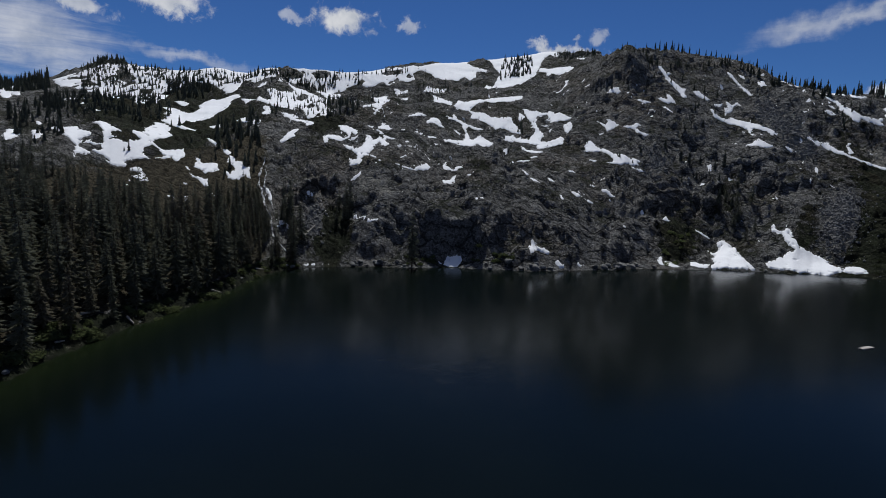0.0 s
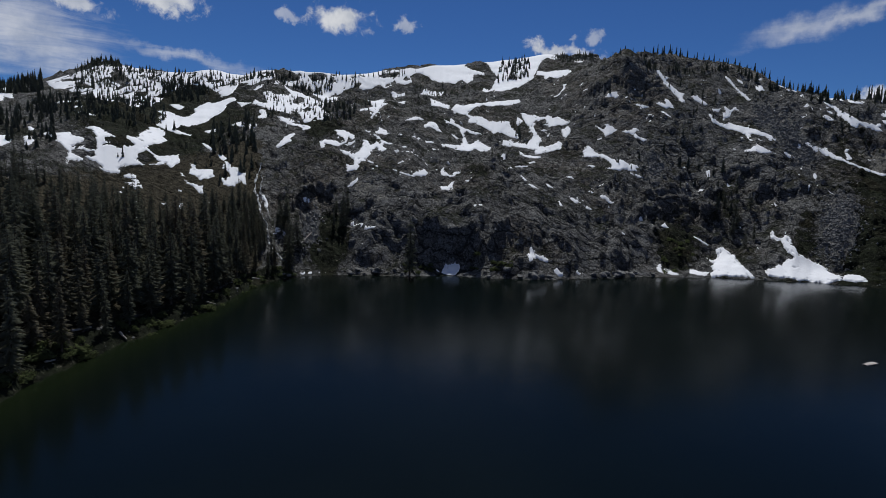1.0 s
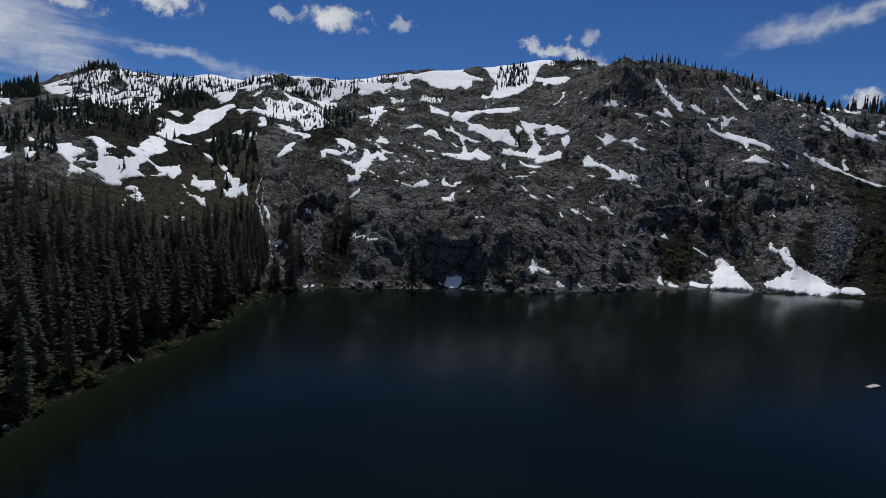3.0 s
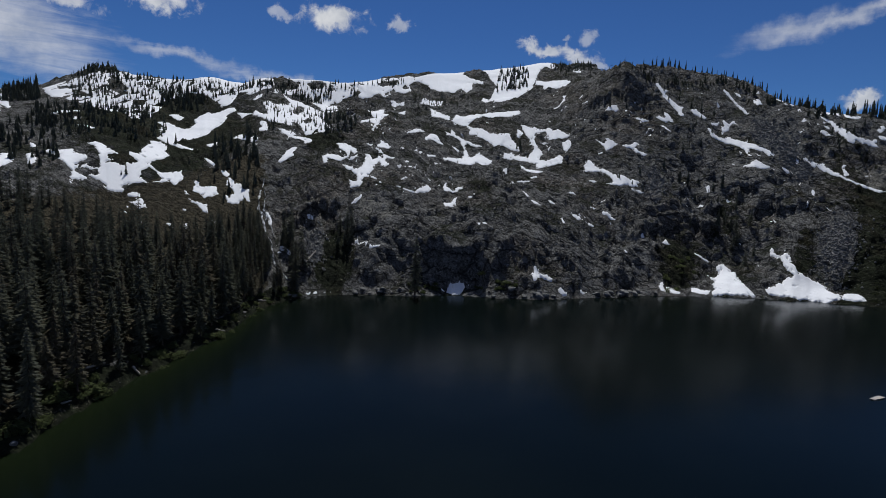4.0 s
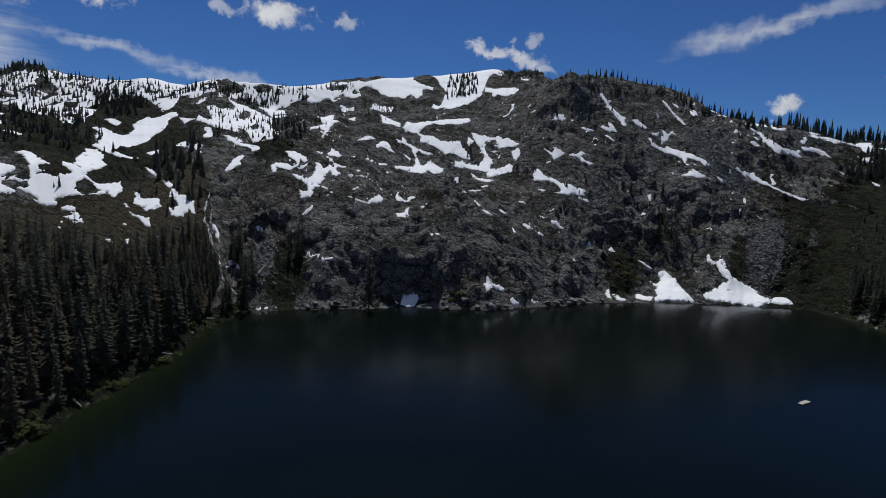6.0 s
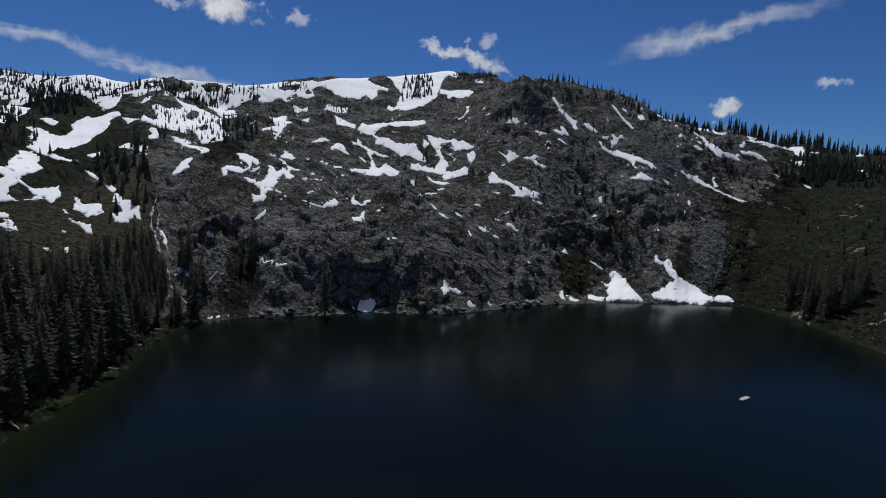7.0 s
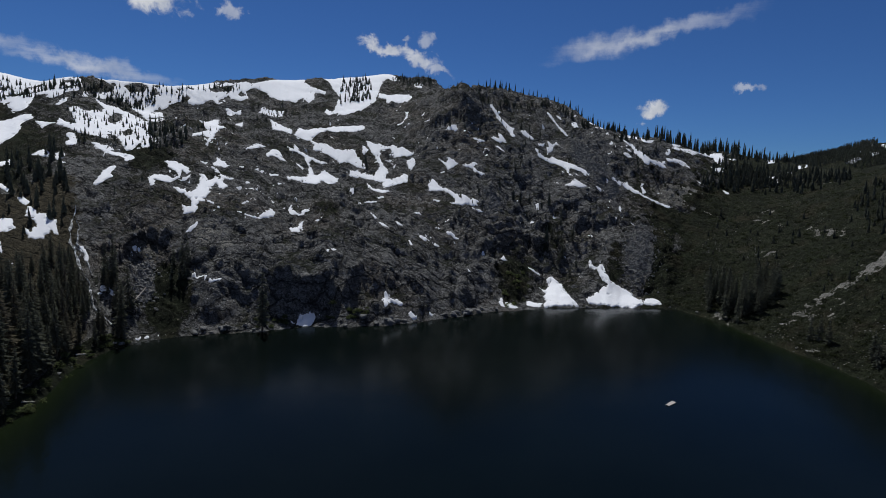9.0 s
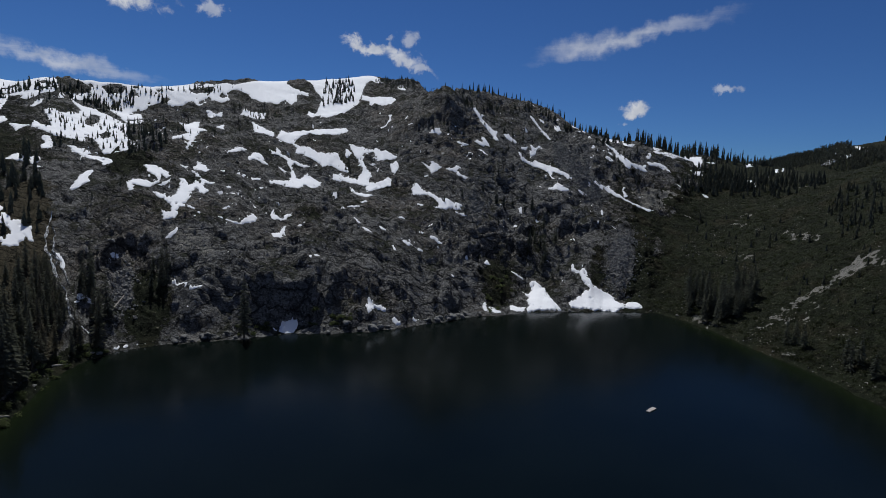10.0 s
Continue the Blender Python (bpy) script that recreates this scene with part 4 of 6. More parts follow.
lay_snow(0.6, "cone", [(140.9, 287), (143.7, 285.3), (145.3, 282.2), (145.3, 276.2), (144.1, 268.1), (143.5, 261.5), (144.3, 258.7), (144.4, 254.7), (139.5, 254.8), (134.2, 255.2), (128.7, 255), (123, 254.8), (127.9, 262.3), (128.6, 266.7), (132.8, 271.9), (131.3, 276.3), (131.3, 278.3), (133.8, 275.2), (137.7, 279.8)])
lay_snow(0.6, "cone", [(171, 292.8), (171.6, 290.1), (170.8, 287), (171.7, 284.2), (174.2, 284.6), (175.4, 286.8), (175.6, 282.7), (174, 276.9), (174.4, 273.4), (173.7, 270.1), (175.9, 270.8), (178.4, 268.9), (181.5, 266.8), (183.2, 263.7), (181.9, 258.7), (183.2, 256.5), (184.8, 254.8), (180.4, 249.6), (174.4, 249.4), (168.1, 252.1), (161.2, 252.1), (155.7, 254.3), (153.9, 256), (150.1, 256.7), (153, 261.9), (155.8, 262), (157.5, 261.4), (160.7, 265.6), (164.6, 268), (167.6, 268.4), (169.1, 267), (169.9, 269.5), (169.9, 274.5), (170.3, 280.6), (169.7, 284.8), (167.8, 285.7), (169.2, 289)])
lay_snow(0.45, "cone", [(183.9, 254.8), (188.6, 256.3), (192.5, 256), (193.7, 253.1), (192.5, 249.2), (188.5, 250.3), (184.2, 250), (183, 252.2)])
lay_snow(0.45, "small", [(100.8, 261.8), (103.2, 263), (101.7, 258.1), (104.3, 259.9), (106.4, 258), (108.3, 253.9), (105.6, 252.7), (102.2, 254.5), (99.3, 256.2), (99, 258.3)])
lay_snow(0.45, "small", [(115.9, 262.7), (118.6, 262.2), (120.7, 258.8), (125.1, 259.4), (122.7, 255.4), (117.3, 254.4), (114.4, 257.1)])
lay_snow(0.3, "small", [(112.7, 292.6), (116.6, 296.2), (117.1, 292.3), (114.2, 291.4)])
lay_snow(0.3, "small", [(130.2, 293.8), (133.2, 291.1), (136.1, 289), (138.5, 287.2), (135, 287.9), (131.7, 290.5)])
lay_snow(0.3, "small", [(153.3, 335), (156.2, 336), (154.7, 330.6), (152.3, 330)])
lay_snow(0.3, "small", [(140.6, 337.9), (142.5, 338.1), (140.7, 336.3)])
lay_snow(0.3, "small", [(159.3, 284.1), (159.9, 280.3), (158.3, 279.9)])
lay_snow(0.45, "small", [(-7, 308.8), (-5.4, 311.9), (-5, 306.2), (-1.8, 304.4), (1.1, 308.3), (3.7, 310.7), (4.3, 309.2), (1.7, 305.5), (-1.2, 302.1), (-5.3, 300.6), (-7.5, 302.4)])
lay_snow(0.45, "small", [(-6.6, 284.5), (-3, 287.3), (-1.2, 295.1), (1, 297.4), (0, 290.6), (0.6, 286.1), (-2.1, 281.3), (-5.6, 280.7)])
lay_snow(0.45, "mid", [(-32, 285.5), (-28.4, 285.2), (-25.5, 281.9), (-21.4, 282.2), (-20.2, 286.4), (-18.2, 293.8), (-15.5, 296.5), (-13.6, 294.9), (-14.6, 290.2), (-18, 285.5), (-20.7, 280.6), (-24.8, 280.4), (-28.6, 283.9)])
lay_snow(0.3, "small", [(-27.7, 263.4), (-24.6, 261.9), (-26.2, 261.6)])
lay_snow(0.3, "small", [(10, 262.5), (11.3, 261.3), (12.5, 263.5), (10.6, 258.4)])
lay_snow(0.3, "small", [(12.5, 262.9), (15.3, 264), (15.9, 263.3), (13.5, 260.7)])
lay_snow(0.3, "small", [(37.1, 311.4), (39.1, 306.8), (41.3, 301.7), (38.9, 302.5)])
lay_snow(0.3, "small", [(41.1, 298.2), (44.2, 295.5), (45.9, 292.2), (42.2, 292.8)])
lay_snow(0.3, "small", [(50.9, 302), (53.6, 301), (55.1, 298.5), (51.9, 298.3)])
lay_snow(0.3, "small", [(64.4, 314.2), (67.8, 314.7), (69, 312.2), (66, 312.2)])
lay_snow(0.3, "small", [(62.4, 294.1), (65.1, 293.1), (67.5, 291.4), (69.2, 290.5), (65.9, 289.4), (62.9, 290.4)])
lay_snow(0.3, "small", [(69.2, 290.5), (72.3, 290.2), (74.7, 289.6), (71.1, 287.8)])
lay_snow(0.3, "small", [(56, 288.3), (56.7, 283.6), (57.4, 281), (55.2, 279.1), (55.5, 283.7)])
lay_snow(0.3, "small", [(80.7, 300.8), (83, 300.2), (85.9, 299), (86.8, 296.1), (89.7, 297.6), (87, 294.7), (83.7, 296.4), (81.1, 298.7)])
lay_snow(0.3, "small", [(76.7, 304.1), (78.4, 303.2), (76.9, 302.1)])
lay_snow(0.3, "small", [(85.1, 279.9), (84.4, 268.8), (87.1, 267.8), (83.8, 266.5)])
lay_snow(0.3, "small", [(98.5, 292.4), (101.9, 292.8), (102.9, 291), (100.1, 291.3)])
lay_snow(0.45, "small", [(36.4, 247.4), (38.5, 246.9), (39.4, 245.6), (41.5, 245.5), (43.5, 245), (44.8, 243.3), (43.7, 242.1), (41.2, 243), (39.6, 243.4), (37.5, 240.2), (34.8, 239.1), (34, 244.3), (36.1, 244.8)])
lay_snow(0.3, "small", [(45.7, 240), (47.5, 240.7), (49.4, 239.3), (50.7, 237.8), (49.1, 237.6), (47.3, 237.4)])
lay_snow(0.3, "small", [(56.9, 243), (58.5, 242.9), (61.1, 242.6), (58.6, 240.7), (57.1, 241)])
lay_snow(0.45, "shade", [(-2.6, 241), (-0, 241.1), (3.3, 241.9), (6.4, 241.5), (4.6, 240.8), (3.8, 238.5), (2.5, 235.4), (-0.5, 234.8), (-3.5, 235.4), (-2.3, 239.8)])
lay_snow(0.3, "small", [(-6.1, 238.9), (-3.8, 236.5), (-5, 236.2)])
lay_snow(0.3, "small", [(-48.1, 255.8), (-45.1, 253.5), (-41.6, 249.6), (-40.2, 248.6), (-40.4, 246.9), (-38, 246.3), (-35.5, 246.5), (-33.4, 246.8), (-35.3, 245.2), (-38.6, 245.2), (-41.3, 246), (-43.4, 248)])
lay_snow(0.3, "small", [(-41.1, 240.2), (-39.4, 239.2), (-39.1, 238.6), (-40.3, 238.6)])
lay_snow(0.3, "small", [(-38.1, 240.2), (-36.9, 239.2), (-35.5, 238.3), (-34.9, 237.6), (-36.2, 238)])
lay_snow(0.3, "small", [(-62.5, 222.8), (-61, 225.2), (-60.3, 223.6), (-62, 222.7)])
lay_snow(0.3, "small", [(-60.3, 224.6), (-58.8, 226.1), (-57.7, 224.7), (-59.4, 223.6)])
lay_snow(0.3, "small", [(-56.8, 225.6), (-55, 227.3), (-54.8, 226.1), (-55.8, 224.6)])
lay_snow(0.3, "small", [(-53.5, 227.1), (-52.8, 228.4), (-52.7, 226.7)])
lay_snow(0.3, "shade", [(-81.4, 242.8), (-79.5, 243.4), (-76.5, 243.4), (-75.4, 241.3), (-78, 240.1)])
lay_snow(0.3, "small", [(-79.6, 239.5), (-77.4, 239.8), (-77.6, 238.6), (-78.9, 238.3)])
lay_snow(0.3, "small", [(-76.8, 241.1), (-74.7, 243.3), (-72.8, 239.5), (-74.9, 239.6)])
lay_snow(0.3, "small", [(-91.5, 259.2), (-90, 260.2), (-87.3, 256.8), (-86.4, 252.4), (-87.7, 252.2), (-88.7, 256.1), (-90.4, 256.6)])
lay_snow(0.3, "small", [(-73.3, 266.7), (-71.5, 267.1), (-70.7, 267.3), (-71.9, 266.4)])
lay_snow(0.3, "small", [(-63.2, 258.6), (-60.1, 256.8), (-61.8, 257.2)])
lay_snow(0.45, "mid", [(284.9, 375.6), (292.1, 376.3), (301.5, 377.3), (304.5, 375.1), (305, 368.4), (300.1, 369.4), (295.3, 372.9), (284.8, 371.5)])
lay_snow(0.45, "small", [(288.9, 381.3), (300, 389.3), (296.3, 382.9), (290.1, 378.9)])
lay_snow(0.6, "mid", [(305.2, 393.9), (322, 403.6), (345.1, 416.4), (421.4, 492.5), (377.1, 434), (394.2, 443.2), (400.2, 440.7), (375.5, 409.9), (354.5, 390.3), (346.7, 384.9), (352.6, 393.7), (357.6, 404.6), (350.4, 405.8), (340.3, 403.1), (323.7, 390.5), (322.4, 392.6), (312.1, 391.2), (302.8, 388.5)])
lay_snow(0.6, "mid", [(313, 407.8), (363, 458.2), (329.1, 411), (312.2, 399)])
lay_snow(0.45, "mid", [(376.7, 457.7), (421.4, 492.5), (406.6, 477.2)])
lay_snow(0.45, "mid", [(333.9, 382.2), (336.3, 379.9), (343.7, 381.5), (350.9, 382.1), (342.9, 377), (343.7, 373.9), (335.5, 372), (334.4, 375.5)])
lay_snow(0.45, "small", [(377.3, 408.4), (394.4, 413.9), (379.5, 402.4)])
lay_snow(0.6, "mid", [(426.2, 411.5), (480.1, 453.7), (479.5, 448.9), (481.4, 444.3), (421.3, 399), (408.4, 393)])
lay_snow(0.6, "mid", [(364.8, 351.8), (370.8, 350.7), (379.2, 350.2), (386.2, 352.8), (369, 340.7), (359.3, 335.3), (348.9, 326.9), (351.8, 332.3), (363.2, 340.7), (364.8, 347.7)])
lay_snow(0.3, "small", [(399, 364), (404.1, 364.7), (393.7, 355.2)])
lay_snow(0.45, "small", [(434, 384.6), (436.3, 383.1), (418.7, 367.6), (417.4, 369.8)])
lay_snow(0.45, "mid", [(489.5, 425.1), (487.7, 421.6), (428.2, 370.8), (426.7, 371.2)])
lay_snow(0.6, "mid", [(491.4, 400.8), (486.4, 388), (458.5, 363), (460.1, 354.5), (457.2, 355.8), (399.5, 315.2), (458.4, 362.4)])
lay_snow(0.3, "small", [(405.7, 333.4), (410.8, 334.7), (393.9, 321.8)])
lay_snow(0.3, "small", [(315.8, 346.1), (317.9, 342.2), (317, 337.6), (313.9, 338.9)])
lay_snow(0.3, "small", [(299.4, 354.2), (301.9, 352), (303.1, 349.4), (299.7, 350.5)])
lay_snow(1.5, "mid", [(1419.6, 1067), (1371.4, 1000), (1352.4, 958.8), (1316, 907.2), (1306.6, 888.1), (1295.9, 898.9), (1336.4, 953.6), (1359.1, 1004.3)])
lay_snow(1.5, "mid", [(1344.6, 1021.5), (1315.1, 977.7), (1282.1, 939.3), (1270.4, 913.7), (1260.2, 916), (1286.2, 959.6)])
lay_snow(1.5, "mid", [(1227, 949.1), (1244.2, 949.6), (1252.1, 942.5), (1247.8, 932.3), (1232.1, 935.5)])
# Bare stony ground among the brush: unevenness and outline.
BARE = [
    (1, [(-55.6, 282), (-50, 281), (-30.5, 267.3), (-32.2, 259.4), (-47.6, 268.3)]),
    (1.2, [(210.4, 189.1), (217.5, 189), (223.7, 187.4), (229.9, 187.3), (235.1, 186.4), (242.9, 184.9), (248, 183.9), (255.4, 184.7), (258.3, 181.9), (258.6, 173.6), (249.8, 167.1), (248.3, 174.3), (244, 176.9), (239.3, 179.4), (234.5, 183.1), (228.8, 183.7), (223.4, 183.8), (216.5, 183.7), (210.7, 186.4)]),
    (.8, [(224.6, 178.6), (228.3, 177.9), (225.9, 174.8), (223.2, 176.1)]),
    (.8, [(218.1, 182.8), (220.7, 174), (219.4, 172.8), (216.3, 180.7)]),
    (.6, [(197.9, 187.2), (203.4, 185.9), (203.5, 184.2), (197.3, 184.8)]),
    (.5, [(203, 185.6), (202, 173.2), (198.6, 159.8), (196.2, 147.5), (195.1, 147), (196.6, 158.6), (199.7, 171.7), (201.5, 184.7)]),
    (.7, [(203.7, 226.3), (210.3, 219.2), (204.1, 210.2), (201.8, 211.3), (201.8, 218.1)]),
    (.5, [(193.9, 131.7), (193.1, 127.8), (191, 123.8), (189.7, 123.6), (191.3, 127.2), (192.9, 131.9)]),
    (1, [(257.9, 350.8), (276.7, 352), (293.2, 342.6), (289.4, 338), (266.6, 341.5), (254, 345)]),
    (1, [(288.1, 245.4), (283.6, 224.6), (278.1, 220), (281.8, 236.3)]),
    (.8, [(259, 252.3), (262.7, 244.1), (259.4, 240.9), (256, 247.2)]),
    (.6, [(294.8, 298.6), (296.5, 279.4), (291.9, 276.1), (291, 293.7)]),
    (.5, [(303.5, 298), (311.2, 297.5), (310, 287.9), (306.5, 288.1), (303.7, 293.7)]),
    (.5, [(294.3, 282.5), (292.7, 274.8), (289, 264.4), (285.3, 265.4), (290.1, 275.7)]),
    (.6, [(278.2, 233.9), (284.2, 233.8), (285.8, 226.9), (276.4, 213.5), (274.8, 219.4), (277.7, 228.3)]),
    (.5, [(280.7, 321.2), (287.2, 320.1), (289.2, 314.8), (279.7, 314.8)]),
    (.4, [(275.8, 290.8), (277, 286.1), (273.1, 277.6), (274.5, 284.3)]),
    (.4, [(292.4, 261.4), (297.5, 260.5), (291.6, 256.7)]),
    (.5, [(358.4, 301.9), (366.9, 300), (359.1, 284.2), (352.5, 282.1)]),
    (.4, [(256.4, 246.1), (259.6, 244.1), (260.4, 240.2), (255.1, 239.7)]),
    (.5, [(261.4, 179.7), (266.3, 180.4), (267.8, 179.1), (262.7, 177.1)]),
    (.5, [(298, 298.7), (296.7, 291.5), (291.5, 289)]),
    (.9, [(249, 342.4), (268.9, 350.1), (278.8, 339.3), (267.3, 328.4), (250.9, 328.4)]),
]


def build_ground():
    fine = np.arange(-47, 62, 0.105)
    rest = np.concatenate([np.arange(62, 180, 2.5), np.arange(-180, -47, 2.5)])
    b = np.concatenate([fine, rest])
    t = np.concatenate([np.linspace(-45, -4, 8), np.arange(-3, 60, 0.55), np.arange(60, 160, 0.85), np.arange(160, 420, 1.4), np.linspace(425, 900, 60), np.geomspace(930, 4600, 30)])
    bb, tt = np.meshgrid(b, t, indexing="ij")
    r = shore_range(bb) + tt
    x, y = r * np.sin(np.radians(bb)), r * np.cos(np.radians(bb))
    z = ground(x, y)
    nb, nt = bb.shape
    idx = np.arange(nb * nt).reshape(nb, nt)
    nxt = np.roll(idx, -1, axis=0)
    faces = np.stack([idx[:, :-1], idx[:, 1:], nxt[:, 1:], nxt[:, :-1]], -1).reshape(-1, 4)
    verts = np.stack([x.ravel(), y.ravel(), z.ravel()], -1)
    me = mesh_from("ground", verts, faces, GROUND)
    brush = np.clip(step(bb - 0.02 * (np.minimum(tt, 300) - 110) + 2.6 * fbm(x, y, 34, 4, 0.6, 95), 37.0, 42), 0, 1) + 0.8 * blob(bb, tt, (-27, 170), 9, 75) + 1.1 * blob(bb, tt, (-12.8, 15), 2.3, 20) + 0.6 * blob(bb, tt, (2.5, 74), 3.0, 12) + 0.7 * blob(bb, tt, (-13.6, 128), 2.4, 22) + 0.25 * blob(bb, tt, (26.6, 66), 1.6, 22)
    brush += 0.8 * blob(bb, tt, (22.6, 26), 2.4, 27) + 0.25 * blob(bb, tt, (27, 55), 3.5, 45) + 0.35 * blob(bb, tt, (-12, 95), 4, 30)
    brush += 0.3 * blob(bb, tt, (20, 130), 6, 60) + 0.75 * blob(bb, tt, (-30, 300), 11, 90)
    brush = np.maximum(brush, 0.9 * (1 - step(bb, -18, -15)) * (1 - step(tt, 4, 10)))
    brush += 0.5 * blob(bb, tt, (35.5, 105), 3.6, 75) + 0.6 * blob(bb, tt, (37.6, 40), 1.2, 45) + 0.5 * blob(bb, tt, (33, 30), 1.2, 30)
    scree = 1.02 * sum(blob(bb, tt, fan[:2], *fan[2:4]) for fan in SCREE_FANS)
    for uneven, outline in BARE:
        px, py = np.asarray(outline, float).T
        k = np.nonzero((x > px.min() - 4) & (x < px.max() + 4) & (y > py.min() - 4) & (y < py.max() + 4))
        mottled = inside(*ragged(x[k], y[k], 1.6 * uneven), outline) + 3.6 * fbm(x[k], y[k], 4.0, 4, 0.75, 91) - (0.8 if uneven > 0.65 else 1.9)
        scree[k] = np.maximum(scree[k], 0.85 * step(mottled, -0.8, 1.2))
    floor = (1 - step(bb, -22, -17)) * (1 - step(tt, 100, 150)) * step(tt, 4, 10)
    data = np.stack([np.clip(brush, 0, 1).ravel(), np.clip(scree, 0, 1).ravel(), np.clip(floor, 0, 1).ravel(), np.ones(nb * nt)], -1)
    me.color_attributes.new("cover", "FLOAT_COLOR", "POINT").data.foreach_set("color", data.astype(np.float32).ravel())
    ob = new("ground", me)
    return tagged(ob, "dark grey rocky mountainside with green brush above a lake", "ground", kind="structure")


build_ground()


def build_lake():
    b = np.arange(-180, 180, 2.0)
    t = np.array([-400.0, -40, -25, -14, -7, -3, 1, 14])
    bb, tt = np.meshgrid(b, t, indexing="ij")
    r = np.maximum(shore_range(bb) + tt, 2.0)
    idx = np.arange(bb.size).reshape(bb.shape)
    nxt = np.roll(idx, -1, axis=0)
    faces = np.stack([idx[:, :-1], idx[:, 1:], nxt[:, 1:], nxt[:, :-1]], -1).reshape(-1, 4)
    verts = np.stack([(r * np.sin(np.radians(bb))).ravel(), (r * np.cos(np.radians(bb))).ravel(), np.full(bb.size, WATER_LEVEL)], -1)
    hub = len(verts)
    verts = np.concatenate([verts, [(0, 0, WATER_LEVEL)]])
    me = mesh_from("water", verts, faces[:, ::-1], WATER)
    bm = bmesh.new()
    bm.from_mesh(me)
    bm.verts.ensure_lookup_table()
    for k in range(len(b)):
        bm.faces.new((bm.verts[hub], bm.verts[idx[(k + 1) % len(b), 0]], bm.verts[idx[k, 0]]))
    bmesh.ops.recalc_face_normals(bm, faces=bm.faces[:])
    if sum(f.normal.z for f in bm.faces) < 0:
        bmesh.ops.reverse_faces(bm, faces=bm.faces[:])
    bm.to_mesh(me)
    bm.free()
    shallow = np.append((step(tt, -30, 0) * np.clip(1 - step(bb, -22, -14) + step(bb, 37, 44), 0.08, 1)).ravel(), 0.0)
    data = np.repeat(shallow[:, None], 4, 1).astype(np.float32)
    me.color_attributes.new("shallow", "FLOAT_COLOR", "POINT").data.foreach_set("color", data.ravel())
    return tagged(new("water", me), "deep dark blue lake with faint ripples", "lake", kind="structure")


build_lake()


# ---- snow ----
SNOW_LABELS = {
    "big": "broad field of old white snow lying between dark rocks",
    "mid": "melting white snow patch with ragged edges on dark rock",
    "small": "small leftover patch of white snow on dark rock",
    "cone": "steep white snow fan running down to the lake shore",
    "shade": "bluish shaded snow drift at the foot of a dark cliff",
}


def build_drift(uneven, sort, outline, holes):
    px, py = np.asarray(outline, float).T
    cx, cy = px.mean(), py.mean()
    r = math.hypot(cx, cy)
    ox, oy = cx / r, cy / r
    along, across = px * ox + py * oy, px * oy - py * ox
    wide, deep = np.ptp(across) + 4, np.ptp(along) + 6
    cell = max(0.36, math.sqrt(wide * deep / 18000))
    a, c = np.arange(across.min() - 2, across.max() + 2, cell * 0.75), np.arange(along.min() - 3, along.max() + 3, cell * 1.35)
    aa, cc = np.meshgrid(a, c, indexing="ij")
    x, y = cc * ox + aa * oy, cc * oy - aa * ox
    depth = snow_depth(x, y, outline, uneven, holes) + (0.35 + uneven) * (0.7 * fbm(x, y, 3.4, 4, 0.75, 85) + 0.7 * perlin(x / 0.9, y / 1.4, 86)) - 0.1
    if sort == "big":
        depth = np.minimum(depth, 9 * (0.38 - perlin(x / 8, y / 15, 87)) + 3.0 * fbm(x, y, 5.0, 3, 0.6, 88))
    else:
        depth = np.minimum(depth, 2.6 * (0.52 - perlin(x / 2.3, y / 4.0, 84)) + 0.16 * depth)
    thick = {"cone": 0.5, "small": 0.12}.get(sort, 0.18)
    level = ground(x, y, 0.0)
    soft = max(1, int(1.2 / cell))
    level = blurred(blurred(level, soft, 0), soft, 1)
    z = level + thick * step(depth, -0.1, 0.7) - 1.6 * step(-depth, -0.15, 0.6) + 0.03 * fbm(x + 0.4 * y, y, 5.0, 2, seed=81)
    idx = np.arange(x.size).reshape(x.shape)
    faces = np.stack([idx[:-1, :-1], idx[1:, :-1], idx[1:, 1:], idx[:-1, 1:]], -1).reshape(-1, 4)
    faces = faces[(depth.ravel()[faces] > -1.0).any(1)]
    used, flat = np.unique(faces, return_inverse=True)
    verts = np.stack([x.ravel(), y.ravel(), z.ravel()], -1)[used]
    ob = new("snow_patch", mesh_from("snow_patch", verts, flat.reshape(faces.shape), SNOW))
    return tagged(ob, SNOW_LABELS[sort], "snow", "snow patches on the mountainside")


for drift in DRIFTS:
    build_drift(*drift)


